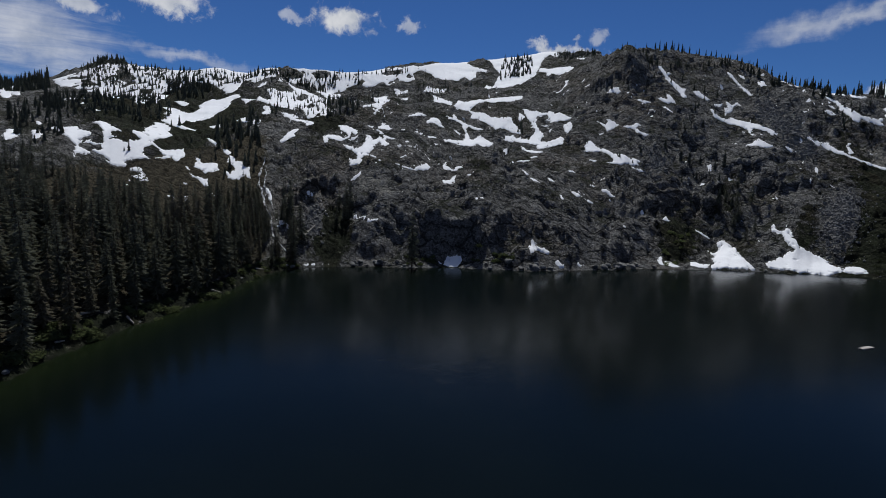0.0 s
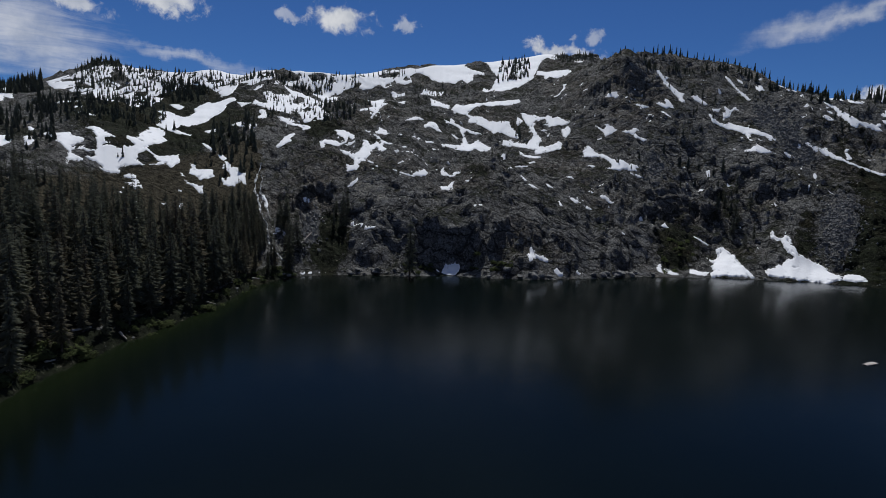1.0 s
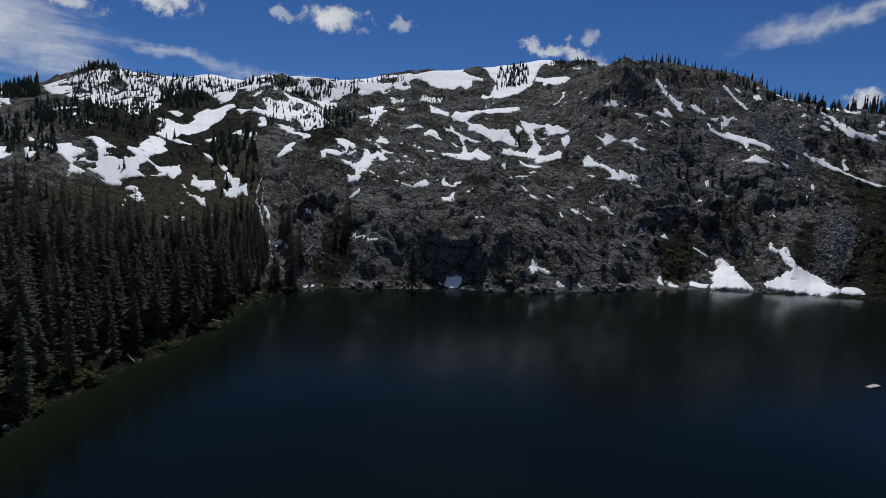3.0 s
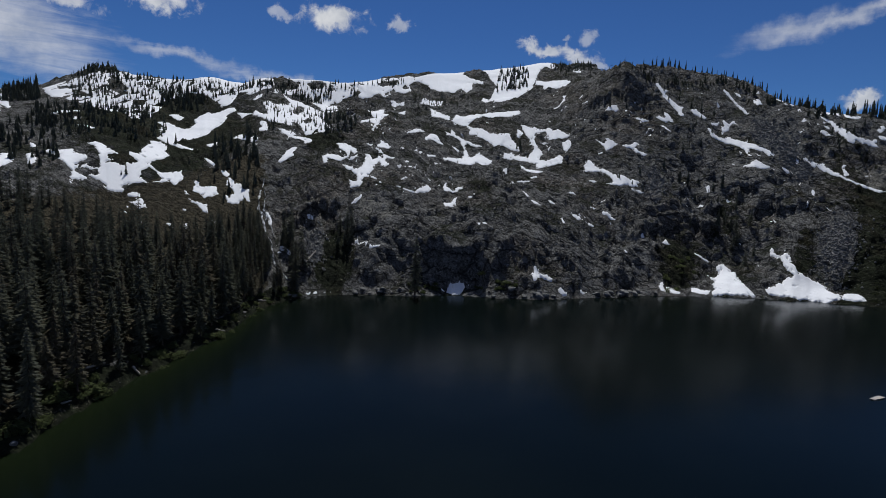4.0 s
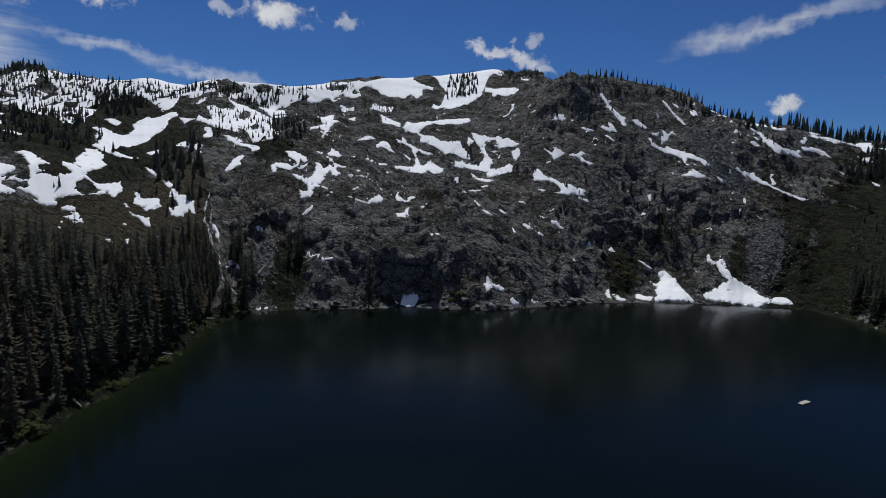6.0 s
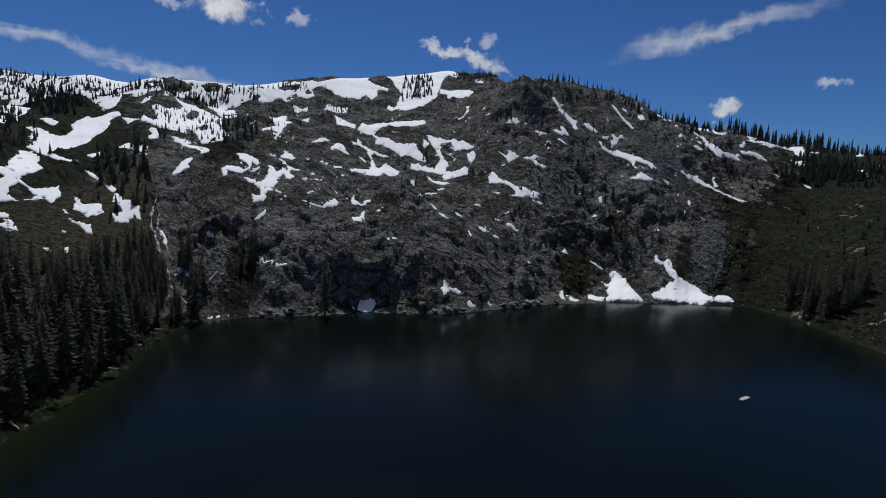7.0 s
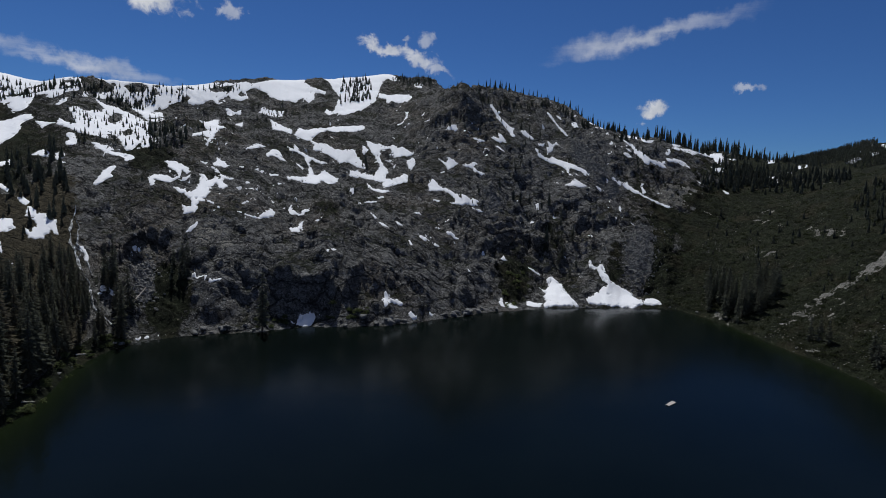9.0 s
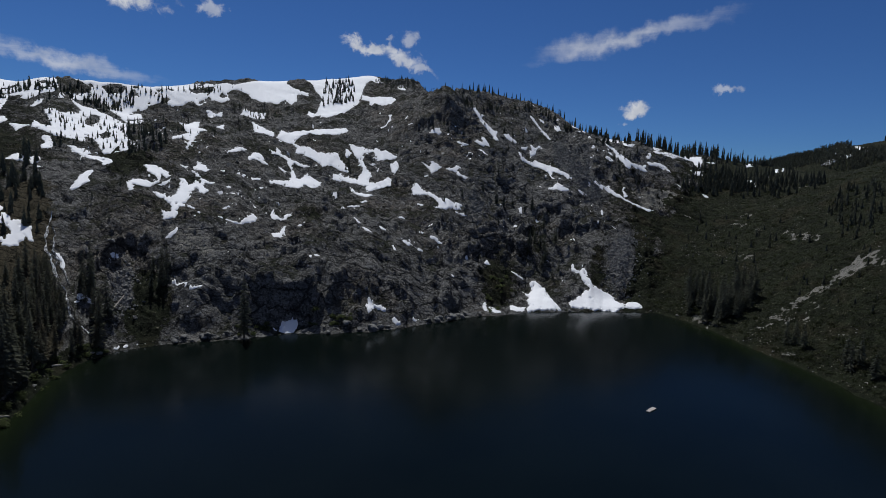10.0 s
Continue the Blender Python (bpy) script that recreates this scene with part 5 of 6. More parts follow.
def build_snow_bits():
    """Countless small leftovers of snow in hollows, as one mesh."""
    rng = random.Random(19)
    verts, faces = [], []
    spots = []
    while len(spots) < 330:
        b, reach = rng.uniform(-20, 36), rng.uniform(45, 250)
        r = float(shore_range(np.array([b]))[0]) + reach
        x, y = r * math.sin(radians(b)), r * math.cos(radians(b))
        if noise.noise((x / 45, y / 45, 8.1)) > 0.0:
            spots.append((x, y, rng.uniform(0.3, 0.5) + 1.5 * rng.random() ** 3))
    for x, y, size in spots:
        ring = 9
        a = np.array([2 * math.pi * k / ring for k in range(ring)])
        w = size * np.array([rng.uniform(0.5, 1.3) for _ in range(ring)])
        turn = rng.uniform(0, 3.1)
        px, py = w * np.cos(a) * 1.5, w * np.sin(a) * 0.8
        qx, qy = x + px * math.cos(turn) - py * math.sin(turn), y + px * math.sin(turn) + py * math.cos(turn)
        base = len(verts)
        z = ground(np.append(qx, x), np.append(qy, y))
        verts += [(qx[k], qy[k], z[k] - 0.05) for k in range(ring)] + [(x, y, max(z[-1], z[:-1].mean()) + 0.3)]
        faces += [(base + k, base + (k + 1) % ring, base + ring) for k in range(ring)]
    ob = new("snow_remnants", mesh_from("snow_remnants", verts, faces, SNOW))
    return tagged(ob, "tiny leftover bits of snow among the rocks", "snow", kind="stuff")


build_snow_bits()

# ---- trees ----
# Mountain streams: width and line in plan, from the snow down to the lake.
STREAMS = [
    (1.0, [(-99.2, 279.9), (-98.6, 275.5), (-96.4, 263.3), (-93.3, 257.3), (-90.1, 251.6), (-86.6, 245.9), (-82.7, 240.8), (-79.4, 232.8), (-77.4, 228.5), (-75, 226.9), (-71.9, 226.1), (-69.7, 224.9)]),
    (.6, [(-96.4, 273.2), (-94.4, 265.5), (-91.7, 259), (-88.8, 256.5), (-86.9, 252.3), (-84.1, 248.3), (-82.7, 245.6)]),
    (.6, [(-93.3, 257.3), (-90.4, 255), (-89.4, 250.4), (-86.6, 245.9)]),
]


def conifer(seed, height, spread, whorls, boughs, sprays, bare=0.1):
    """Trunk and crown of a fir, each as corners and three-cornered faces, standing at the origin."""
    rng = random.Random(seed)
    trunk, tf = [], []
    sides, levels, girth = (7 if sprays > 1 else 3 + sprays), (6 if sprays > 1 else 1), height * 0.0135
    for k in range(levels + 1):
        t = k / levels
        w = girth * (1 - t) ** 0.8 * (1.35 if k == 0 else 1) + 0.02
        for j in range(sides):
            a = 2 * math.pi * j / sides
            trunk.append((w * math.cos(a) + 0.05 * math.sin(t * 7 + seed), w * math.sin(a), t * height * 0.985 - (0.8 if k == 0 else 0)))
    for k in range(levels):
        for j in range(sides):
            p, q = k * sides + j, k * sides + (j + 1) % sides
            tf += [(p, q, q + sides), (p, q + sides, p + sides)]
    crown, cf = [], []

    def tri(*corners):
        cf.append((len(crown), len(crown) + 1, len(crown) + 2))
        crown.extend(tuple(c) for c in corners)

    skew = [rng.uniform(0.75, 1.2) for _ in range(8)]
    for w in range(whorls):
        t = bare + (1 - bare) * (w + rng.random() * 0.6) / whorls
        reach = spread * (1 - t) ** 0.66 * min(1, 0.6 + (t - bare) * 3.0) + 0.12
        for k in range(boughs):
            a = 2 * math.pi * (k + rng.random() * 0.9) / boughs + w * 0.7
            long = reach * rng.uniform(0.4, 1.3) * skew[int(a / (2 * math.pi) * 8) % 8]
            if rng.random() < 0.07:
                continue
            rise = 0.25 * t - 0.28 + rng.uniform(-0.28, 0.28)
            out, side = Vector((math.cos(a), math.sin(a), 0)), Vector((-math.sin(a), math.cos(a), 0))
            foot = Vector((0, 0, t * height))
            mid = foot + out * long * 0.55 + Vector((0, 0, long * rise * 0.7))
            tip = foot + out * long + Vector((0, 0, long * rise * 1.0 - long * 0.12))
            broad = long * rng.uniform(0.1, 0.17) + 0.08
            drop = Vector((0, 0, -broad * 0.9))
            tri(foot, mid + side * broad + drop, tip)
            tri(foot, tip, mid - side * broad + drop)
            tri(foot + Vector((0, 0, 0.15)), tip, mid + drop * 2.2 + out * 0.2 * long)
            for q in range(sprays):
                f = 0.3 + 0.7 * q / max(sprays, 1)
                spot = foot.lerp(tip, f)
                s = side if q % 2 else -side
                size = (0.24 * long + 0.15) * rng.uniform(0.7, 1.5) * (1.15 - 0.6 * f)
                end = spot + (s * 0.8 + out * 0.55) * size + Vector((0, 0, -size * rng.uniform(0.15, 0.6)))
                tri(spot - out * size * 0.16, end, spot + out * size * 0.2 + Vector((0, 0, -0.05)))
    tri(Vector((0.12, 0, height * 0.95)), Vector((-0.1, 0.1, height * 0.95)), Vector((0, 0, height * 1.01)))
    tri(Vector((0, 0.12, height * 0.95)), Vector((0, -0.12, height * 0.95)), Vector((0, 0, height * 1.01)))
    return np.array(trunk), np.array(tf), np.array(crown), np.array(cf)


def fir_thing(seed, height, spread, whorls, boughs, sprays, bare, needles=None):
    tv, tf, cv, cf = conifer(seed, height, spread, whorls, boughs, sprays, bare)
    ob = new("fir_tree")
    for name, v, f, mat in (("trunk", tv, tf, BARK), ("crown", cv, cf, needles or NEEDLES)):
        part = new(name, mesh_from(name, v, f, mat, name == "trunk"))
        part.parent = ob
    return ob


def scatter(outline, spacing, rng):
    """Uneven places within an outline."""
    px, py = np.asarray(outline, float).T
    area = abs(np.sum(px * np.roll(py, -1) - py * np.roll(px, -1))) / 2
    want, found = max(2, int(area / spacing**2)), []
    for _ in range(want * 14):
        if len(found) >= want:
            break
        x, y = rng.uniform(px.min(), px.max()), rng.uniform(py.min(), py.max())
        found.append((x, y))
    xy = np.array(found)
    rest = np.array([(rng.uniform(px.min(), px.max()), rng.uniform(py.min(), py.max())) for _ in range(want * 14)])
    xy = np.concatenate([xy, rest])
    clump = fbm(xy[:, 0], xy[:, 1], 26.0, 2, seed=77) + np.array([rng.uniform(-0.5, 0.5) for _ in xy])
    xy = xy[(inside(xy[:, 0], xy[:, 1], outline) > 0) & (clump > -0.25)]
    kept = []
    for p in xy:
        if len(kept) >= want:
            break
        if all((p[0] - q[0]) ** 2 + (p[1] - q[1]) ** 2 > (0.45 * spacing) ** 2 for q in kept[-60:]):
            kept.append(p)
    return kept


# Stands of trees beyond the near wood: near or far, spacing, least and most height, outline in plan.
STANDS = [
    ("far", 7, 5, 9, [(-306.9, 408.9), (-239.5, 445.3), (-211.6, 397.4), (-195.3, 324.7), (-214.7, 298.8), (-265.3, 338.8)]),
    ("far", 4.5, 7, 10, [(-255.7, 476), (-213.8, 466.5), (-187.7, 412.3), (-203.7, 402.4), (-237.2, 445.3)]),
    ("far", 4, 6, 9, [(-362.1, 544.1), (-334.7, 546.4), (-308.6, 509.8), (-339.2, 511.2)]),
    ("far", 5, 8, 12, [(-488.6, 569.8), (-388.4, 514.6), (-319.5, 422.8), (-397.8, 463.5)]),
    ("far", 4.7, 4, 7.5, [(-370.2, 532.1), (-173.5, 483.4), (-117.1, 522.3), (-113, 504.7), (-153.2, 439.9), (-239.5, 445.3), (-290.3, 416.4)]),
    ("far", 4.3, 5, 8, [(-164.3, 471.6), (-117.1, 522.3), (-111.2, 496.8), (-125.4, 473), (-152.7, 466.3)]),
    ("far", 5, 6, 9, [(-96.2, 403.3), (-72.2, 398.1), (-64.2, 355.9), (-83.9, 352.8)]),
    ("far", 4.5, 6, 9, [(44.5, 584.9), (74, 585.8), (70, 525.6), (37.3, 510)]),
    ("far", 3, 6, 9, [(40.7, 378.9), (49, 377.3), (48.7, 383.1), (42.1, 387.8)]),
    ("far", 6.5, 7, 12, [(-147.9, 330.2), (-128.1, 347.5), (-99.5, 277.9), (-105.2, 262.9), (-124, 280.1)]),
    ("far", 2.9, 3, 5.5, [(98.2, 591), (141.9, 588.4), (125.6, 519.2), (95.9, 575.8)]),
    ("far", 3.2, 4, 8, [(138.3, 429.2), (214.6, 445.9), (212.7, 441.4), (135.9, 421.2)]),
    ("far", 4, 7, 10, [(209.5, 444.5), (231.9, 435.4), (228.1, 427.8), (207.9, 440.4)]),
    ("far", 2.6, 6, 10, [(231.2, 417.1), (308.6, 410.7), (309.7, 412.6), (234, 422.5)]),
    ("far", 5, 4, 7, [(-97.9, 534.3), (-33.2, 551.3), (-32.4, 540.3), (-90.4, 524.1)]),
    ("far", 5, 6, 12, [(247.6, 392.4), (344.9, 413.4), (434.5, 397), (445.3, 407.2), (344.9, 413.8), (252.4, 400.3)]),
    ("far", 5.6, 6, 12, [(318.1, 353.1), (352.2, 273.7), (390.5, 303.8), (356, 382.8)]),
    ("near", 4.5, 12, 18, [(203.4, 230), (201, 199.3), (222.2, 202.7), (235.3, 217.2), (218.6, 246)]),
    ("near", 5, 10, 14, [(200.8, 172.1), (197.7, 156.6), (203.7, 159.4), (206.7, 174.8)]),
    ("near", 5, 10, 15, [(196.5, 144.5), (188.3, 121.5), (197.5, 128.3), (200.4, 145.5)]),
    ("far", 6, 5, 9, [(289, 222.7), (269.2, 180.9), (331.4, 225.9), (339.8, 260.3)]),
    ("far", 11, 2.5, 7, [(243.9, 287.2), (221.8, 146.2), (310.9, 211.1), (299.1, 324.9)]),
    ("near", 4.5, 11, 17, [(-71, 224), (-65, 227), (-67, 237), (-74, 236)]),
    ("near", 4.5, 9, 14, [(-78, 243), (-72, 245), (-74, 257), (-81, 255)]),
    ("near", 4, 8, 14, [(-55, 246), (-48, 248), (-48, 260), (-57, 262)]),
    ("far", 10, 5, 10, [(116.5, 324.4), (155.7, 285.9), (167.2, 333.8), (131.7, 351.3)]),
    ("near", 9, 8, 12, [(142.9, 289.6), (154.5, 274.7), (176.1, 316.9), (158.8, 321.4)]),
    ("far", 26, 2, 5, [(-108.5, 312.2), (69.9, 365.1), (182.2, 330.5), (160.9, 284.8), (-57.9, 263.9)]),
    ("far", 4, 3, 5, [(94.5, 330.1), (107, 326.4), (102.9, 323.6), (95.2, 325.8)]),
    ("far", 4, 4, 6, [(-151.9, 245.5), (-147.3, 246.6), (-147.3, 244.3), (-150.2, 243.1)]),
    ("far", 8, 4, 9, [(-230.1, 306.5), (-207, 384.9), (-152.3, 300.9), (-175.9, 297.7), (-188.6, 258.5)]),
    ("far", 6, 5, 9, [(-239.3, 286), (-258, 348.6), (-170.1, 232.9), (-175.6, 220.7), (-191.6, 228.6)]),
    ("far", 6, 4, 7, [(-118.1, 526.4), (-97.2, 531.2), (-88.2, 512), (-106.6, 499.3)]),
    ("far", 9, 3, 6, [(-113.3, 427.9), (-50.5, 505.3), (-9.4, 514.2), (-7.7, 452.9), (-46, 387.5), (-83.3, 374.4)]),
    ("far", 9, 3, 6, [(-149.2, 294.7), (-120.3, 335.9), (-97.6, 272.8), (-106.2, 245.6), (-125.7, 259.1)]),
    ("far", 7, 3, 6, [(-41, 514.2), (-9.4, 514.2), (21.2, 488.3), (15.7, 464.6), (-28, 479.4)]),
    ("far", 14, 3, 7, [(108.2, 444), (183.4, 422.1), (195.3, 358.8), (141, 357.6), (97.8, 394)]),
    ("far", 7, 4, 7, [(237.7, 378), (288.1, 383.5), (265.7, 349.1), (233.9, 364.1)]),
    ("far", 6, 3, 6, [(-149.5, 423), (-109.7, 469), (-86.2, 362.2), (-124.7, 358.6)]),
    ("far", 6.5, 6, 11, [(320.4, 351.7), (333.7, 330.5), (369.5, 323.1), (375, 292), (416.7, 364.7), (379.6, 377.5), (347.5, 382.3)]),
    ("far", 8, 4, 8, [(358, 267.3), (323.9, 217.3), (290.5, 193.8), (307.8, 225.5)]),
    ("far", 5, 6, 11, [(297.9, 349), (337.5, 337.5), (371.5, 375.7), (372.8, 406.1), (324.3, 369.9)]),
]
# Lone firs at the foot of the cliff: height and place.
LONE = [
    (26, -17.2, 230.4),
    (22, -66.7, 221.2),
]


def forest_places(rng):
    """The wood on the steep bank, from the water's edge up."""
    limits = ((-62, 150), (-41, 135), (-36, 118), (-31, 84), (-26, 70), (-22, 62), (-19, 52), (-16.5, 26))
    places = []
    for _ in range(9000):
        b = rng.uniform(-60, -16.5)
        top = np.interp(b, *zip(*limits))
        reach = rng.uniform(1.5, top)
        course = np.array(STREAMS[0][1])
        gap = np.interp(-reach, -(np.hypot(*course.T) - shore_range(np.degrees(np.arctan2(*course.T)))), np.degrees(np.arctan2(*course.T)))
        if abs(b - gap - 0.25) < 0.75 and reach > 8:
            continue
        if (reach < 6.5 and rng.random() < 0.7) or (b > -23 and rng.random() < 0.12) or (b > -19.3 and reach > 34):
            continue
        r = float(shore_range(np.array([b]))[0]) + reach
        x, y = r * math.sin(radians(b)), r * math.cos(radians(b))
        gap = 3.5 + 1.9 * rng.random()
        if all((x - q[0]) ** 2 + (y - q[1]) ** 2 > gap * gap for q in places):
            places.append((x, y, reach, b))
    return places


def set_height(xy):
    return ground(np.array([p[0] for p in xy]), np.array([p[1] for p in xy]))


NEAR_FIRS = [fir_thing(k, 24.0, 3.1 + 0.45 * (k % 3), 36, 7, 10, 0.05 + 0.05 * (k % 3)) for k in range(6)]
# Slim firs take the darker needle copy to tone them down.
SLIM_FIRS = [fir_thing(20 + k, 13.0, 2.1, 22, 7, 3, 0.05, DARK_NEEDLES) for k in range(4)]
for kind in NEAR_FIRS + SLIM_FIRS:
    tagged(kind, "tall dark green fir tree growing on the lake bank", "tree", "firs round the lake")
LIGHT_TREES = [conifer(60 + k, 24.0, 3.3, 26, 7, 1, 0.05) for k in range(4)]


def far_conifer(seed, height, spread, layers=8, sides=8):
    """A small fir of ragged hanging skirts."""
    rng = random.Random(seed)
    tv, tf, _, _ = conifer(seed, height, 0.1, 1, 1, 0)
    crown, cf = [], []
    for k in range(layers):
        t = 0.05 + 0.93 * (k + rng.uniform(0, 0.4)) / layers
        w = spread * (1 - t) ** 0.8 * rng.uniform(0.8, 1.15) + 0.1
        top = min(height, t * height + height * 0.3 * (1 - t) + 0.5)
        turn, off = rng.random() * 6, rng.uniform(-0.15, 0.15)
        ring = []
        for j in range(sides):
            a = turn + 2 * math.pi * (j + rng.uniform(-0.2, 0.2)) / sides
            q = w * (rng.uniform(0.85, 1.25) if j % 2 else rng.uniform(0.45, 0.7))
            ring.append((q * math.cos(a) + off, q * math.sin(a), t * height - 0.25 * q + rng.uniform(-0.15, 0.15)))
        base = len(crown)
        crown += [(off * 0.5, 0, top)] + ring
        cf += [(base, base + 1 + j, base + 1 + (j + 1) % sides) for j in range(sides)]
    return tv, tf, np.array(crown), np.array(cf)


FAR_TREES = [far_conifer(80 + k, 10.0, 1.3 + 0.15 * k) for k in range(5)]
RIDGE_TREES = [far_conifer(70 + k, 10.0, 0.85 + 0.11 * k, 9) for k in range(6)]


def plant(kind, x, y, z, size, rng):
    return copy_thing(kind, pose(x, y, z, rng.uniform(-2, 2), rng.uniform(-2, 2), rng.uniform(0, 360)) @ Matrix.Diagonal((size * rng.uniform(0.85, 1.15),) * 2 + (size, 1)))


def joined_trees(name, label, kinds, spots, tall):
    """Many trees as one mesh, for woods that nobody could count. Spots: x, y, z, height, turn."""
    parts = {"trunks": ([], []), "crowns": ([], [])}
    ob = new(name)
    for n, (x, y, z, height, turn) in enumerate(spots):
        tv, tf, cv, cf = kinds[n % len(kinds)]
        s, c, k = math.sin(turn), math.cos(turn), height / tall
        for key, v, f in (("trunks", tv, tf), ("crowns", cv, cf)):
            moved = np.stack([(v[:, 0] * c - v[:, 1] * s) * k + x, (v[:, 0] * s + v[:, 1] * c) * k + y, v[:, 2] * k + z - 0.3], -1)
            verts, faces = parts[key]
            faces.append(f + sum(map(len, verts)))
            verts.append(moved)
    for key, mat in (("trunks", BARK), ("crowns", DARK_NEEDLES)):
        verts, faces = parts[key]
        part = new(key, mesh_from(key, np.concatenate(verts), np.concatenate(faces), mat, False))
        part.parent = ob
    return tagged(ob, label, "trees", kind="stuff")


def build_trees():
    rng = random.Random(5)
    wood = forest_places(rng)
    wood.sort(key=lambda p: p[2] + 0.02 * rng.random())
    heights = set_height(wood)
    back = []
    for n, ((x, y, reach, b), z) in enumerate(zip(wood, heights)):
        tall = (14.5 + 9.5 * rng.random()) * (0.62 if reach > (78 if b < -30 else 46) else 1.0) * (0.8 if reach < 7 else 1.0) * (0.85 if b > -23 else 1.0) * (0.75 if b > -20.4 else 1.0)
        if n < 280:
            plant(NEAR_FIRS[rng.randrange(6)], x, y, z - 0.2, tall / 24.0, rng)
        else:
            back.append((x, y, z, tall * 0.92, rng.uniform(0, 6.28)))
    joined_trees("fir_wood", "dense dark fir wood on the bank above the lake", LIGHT_TREES, back, 24.0)
    for height, x, y in LONE:
        plant(NEAR_FIRS[rng.randrange(6)], x, y, height_at(x, y) - 0.2, height / 24.0, rng)
    for sort, spacing, low, high, outline in STANDS:
        places = scatter(outline, spacing, rng)
        if not places:
            continue
        zs = set_height(places)
        if sort == "near":
            for (x, y), z in zip(places, zs):
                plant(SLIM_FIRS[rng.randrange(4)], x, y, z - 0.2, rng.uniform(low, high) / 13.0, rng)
        else:
            spots = [(x, y, z, rng.uniform(low, high) * rng.uniform(0.6, 1.1), rng.uniform(0, 6.28)) for (x, y), z in zip(places, zs)]
            joined_trees("distant_firs", "scattered small dark firs on the high mountainside", FAR_TREES, spots, 10.0)


# Rows of firs along the skyline: bearings, spacing, least and most height, how far down either side.
CREST_ROWS = [(11.5, 15.6, 4.0, 3, 6, 5), (16.8, 28.5, 3.4, 4, 9, 8), (28, 31.8, 3.0, 5, 11, 8), (31.8, 36.5, 4.2, 3, 6, 10), (36, 43.5, 1.5, 6, 13, 16), (38, 44, 3.4, 11, 16, 8), (43, 49.5, 1.8, 6, 13, 24)]


def build_crest_rows():
    rng = random.Random(83)
    far = np.arange(140, 460, 3.0)
    for low, high, spacing, least, most, spread in CREST_ROWS:
        spots, b = [], low
        while b < high:
            r = shore_range(np.full(far.shape, b)) + far
            x, y = r * math.sin(radians(b)), r * math.cos(radians(b))
            top = int(np.argmax((ground(x, y, 0.0) - 60) / r))
            away = r[top] + rng.uniform(-0.15, 1.0) * spread
            b += 1.6 * rng.random() * math.degrees(spacing / r[top])
            tall = (least + (most - least) * rng.random() ** 1.3) * (1.0 if away < r[top] + 8 else 1.15)
            spots.append((away * math.sin(radians(b)), away * math.cos(radians(b)), tall))
        zs = set_height(spots)
        joined_trees("ridge_firs", "row of slim dark firs along the mountain ridge", RIDGE_TREES, [(x, y, z, tall, rng.uniform(0, 6.28)) for (x, y, tall), z in zip(spots, zs)], 10.0)


def build_far_hill():
    rng = random.Random(71)
    spots = []
    kinds = [far_conifer(90 + k, 10.0, 1.5, 4, 6) for k in range(4)]
    while len(spots) < 9000:
        b, r = rng.uniform(46, 63), 1800 - 620 * rng.random() ** 1.1
        x, y = r * math.sin(radians(b)), r * math.cos(radians(b))
        if noise.noise((x / 130, y / 130, 1.7)) > -0.25:
            spots.append((x, y))
    zs = set_height(spots)
    joined_trees("far_hill_wood", "dark conifer wood on a distant hill", kinds, [(x, y, z, rng.uniform(10, 17), rng.uniform(0, 6.28)) for (x, y), z in zip(spots, zs)], 10.0)


build_trees()
build_crest_rows()
build_far_hill()
for kind in NEAR_FIRS + SLIM_FIRS:
    for ob in (*kind.children, kind):
        bpy.data.objects.remove(ob)

# ---- small things ----
LOGS = [
    (0.35, [(-67.5, 235.2), (-64.2, 247.7)]),
    (0.3, [(-80.9, 129.9), (-78.9, 129.4)]),
    (0.3, [(-86.1, 120.4), (-84.8, 125.5)]),
    (0.3, [(-83.9, 99.8), (-81.8, 98.5)]),
    (0.3, [(-75, 201.2), (-72, 206.3)]),
    (0.25, [(-74.6, 163.1), (-73.2, 166.8)]),
    (0.25, [(-82.7, 107.8), (-82.2, 110)]),
]
SHRUBS = [
    (3.0, [(-82.1, 95.5), (-82.8, 101.7), (-82.9, 106.4), (-82.9, 109.6), (-82, 113.6), (-81.3, 116.2)]),
    (2.6, [(-79.6, 130.5), (-78.8, 134.7), (-78, 139.3), (-77.9, 143.3)]),
    (2.4, [(-75.6, 155.6), (-74.3, 160.2), (-73.9, 167.2), (-74.9, 173.7)]),
    (2.6, [(-74.7, 186.4), (-74.3, 195.8), (-72.8, 203.4), (-69.4, 213.1), (-66.2, 217.9)]),
    (2.5, [(-16.8, 231.5), (-10.8, 235), (11.8, 236.2), (16.8, 236.1), (21.8, 236.8), (25.5, 235.7)]),
    (2.6, [(105.7, 264.5), (113.8, 267.9), (121.6, 273.4), (113.7, 275.5), (124.7, 285.3), (103.7, 255.1)]),
]


def whitewater():
    m, n, where = material("white_water")
    foam = n.ramp(n.noise(where, 1.1, 6, 0.75), 0.46, 0.58)
    return finish(m, n, n.mix(foam, (0.05, 0.055, 0.06), (0.68, 0.7, 0.73)), 0.35, foam, 0.2, 0.6, 0.4)


FOAM = whitewater()


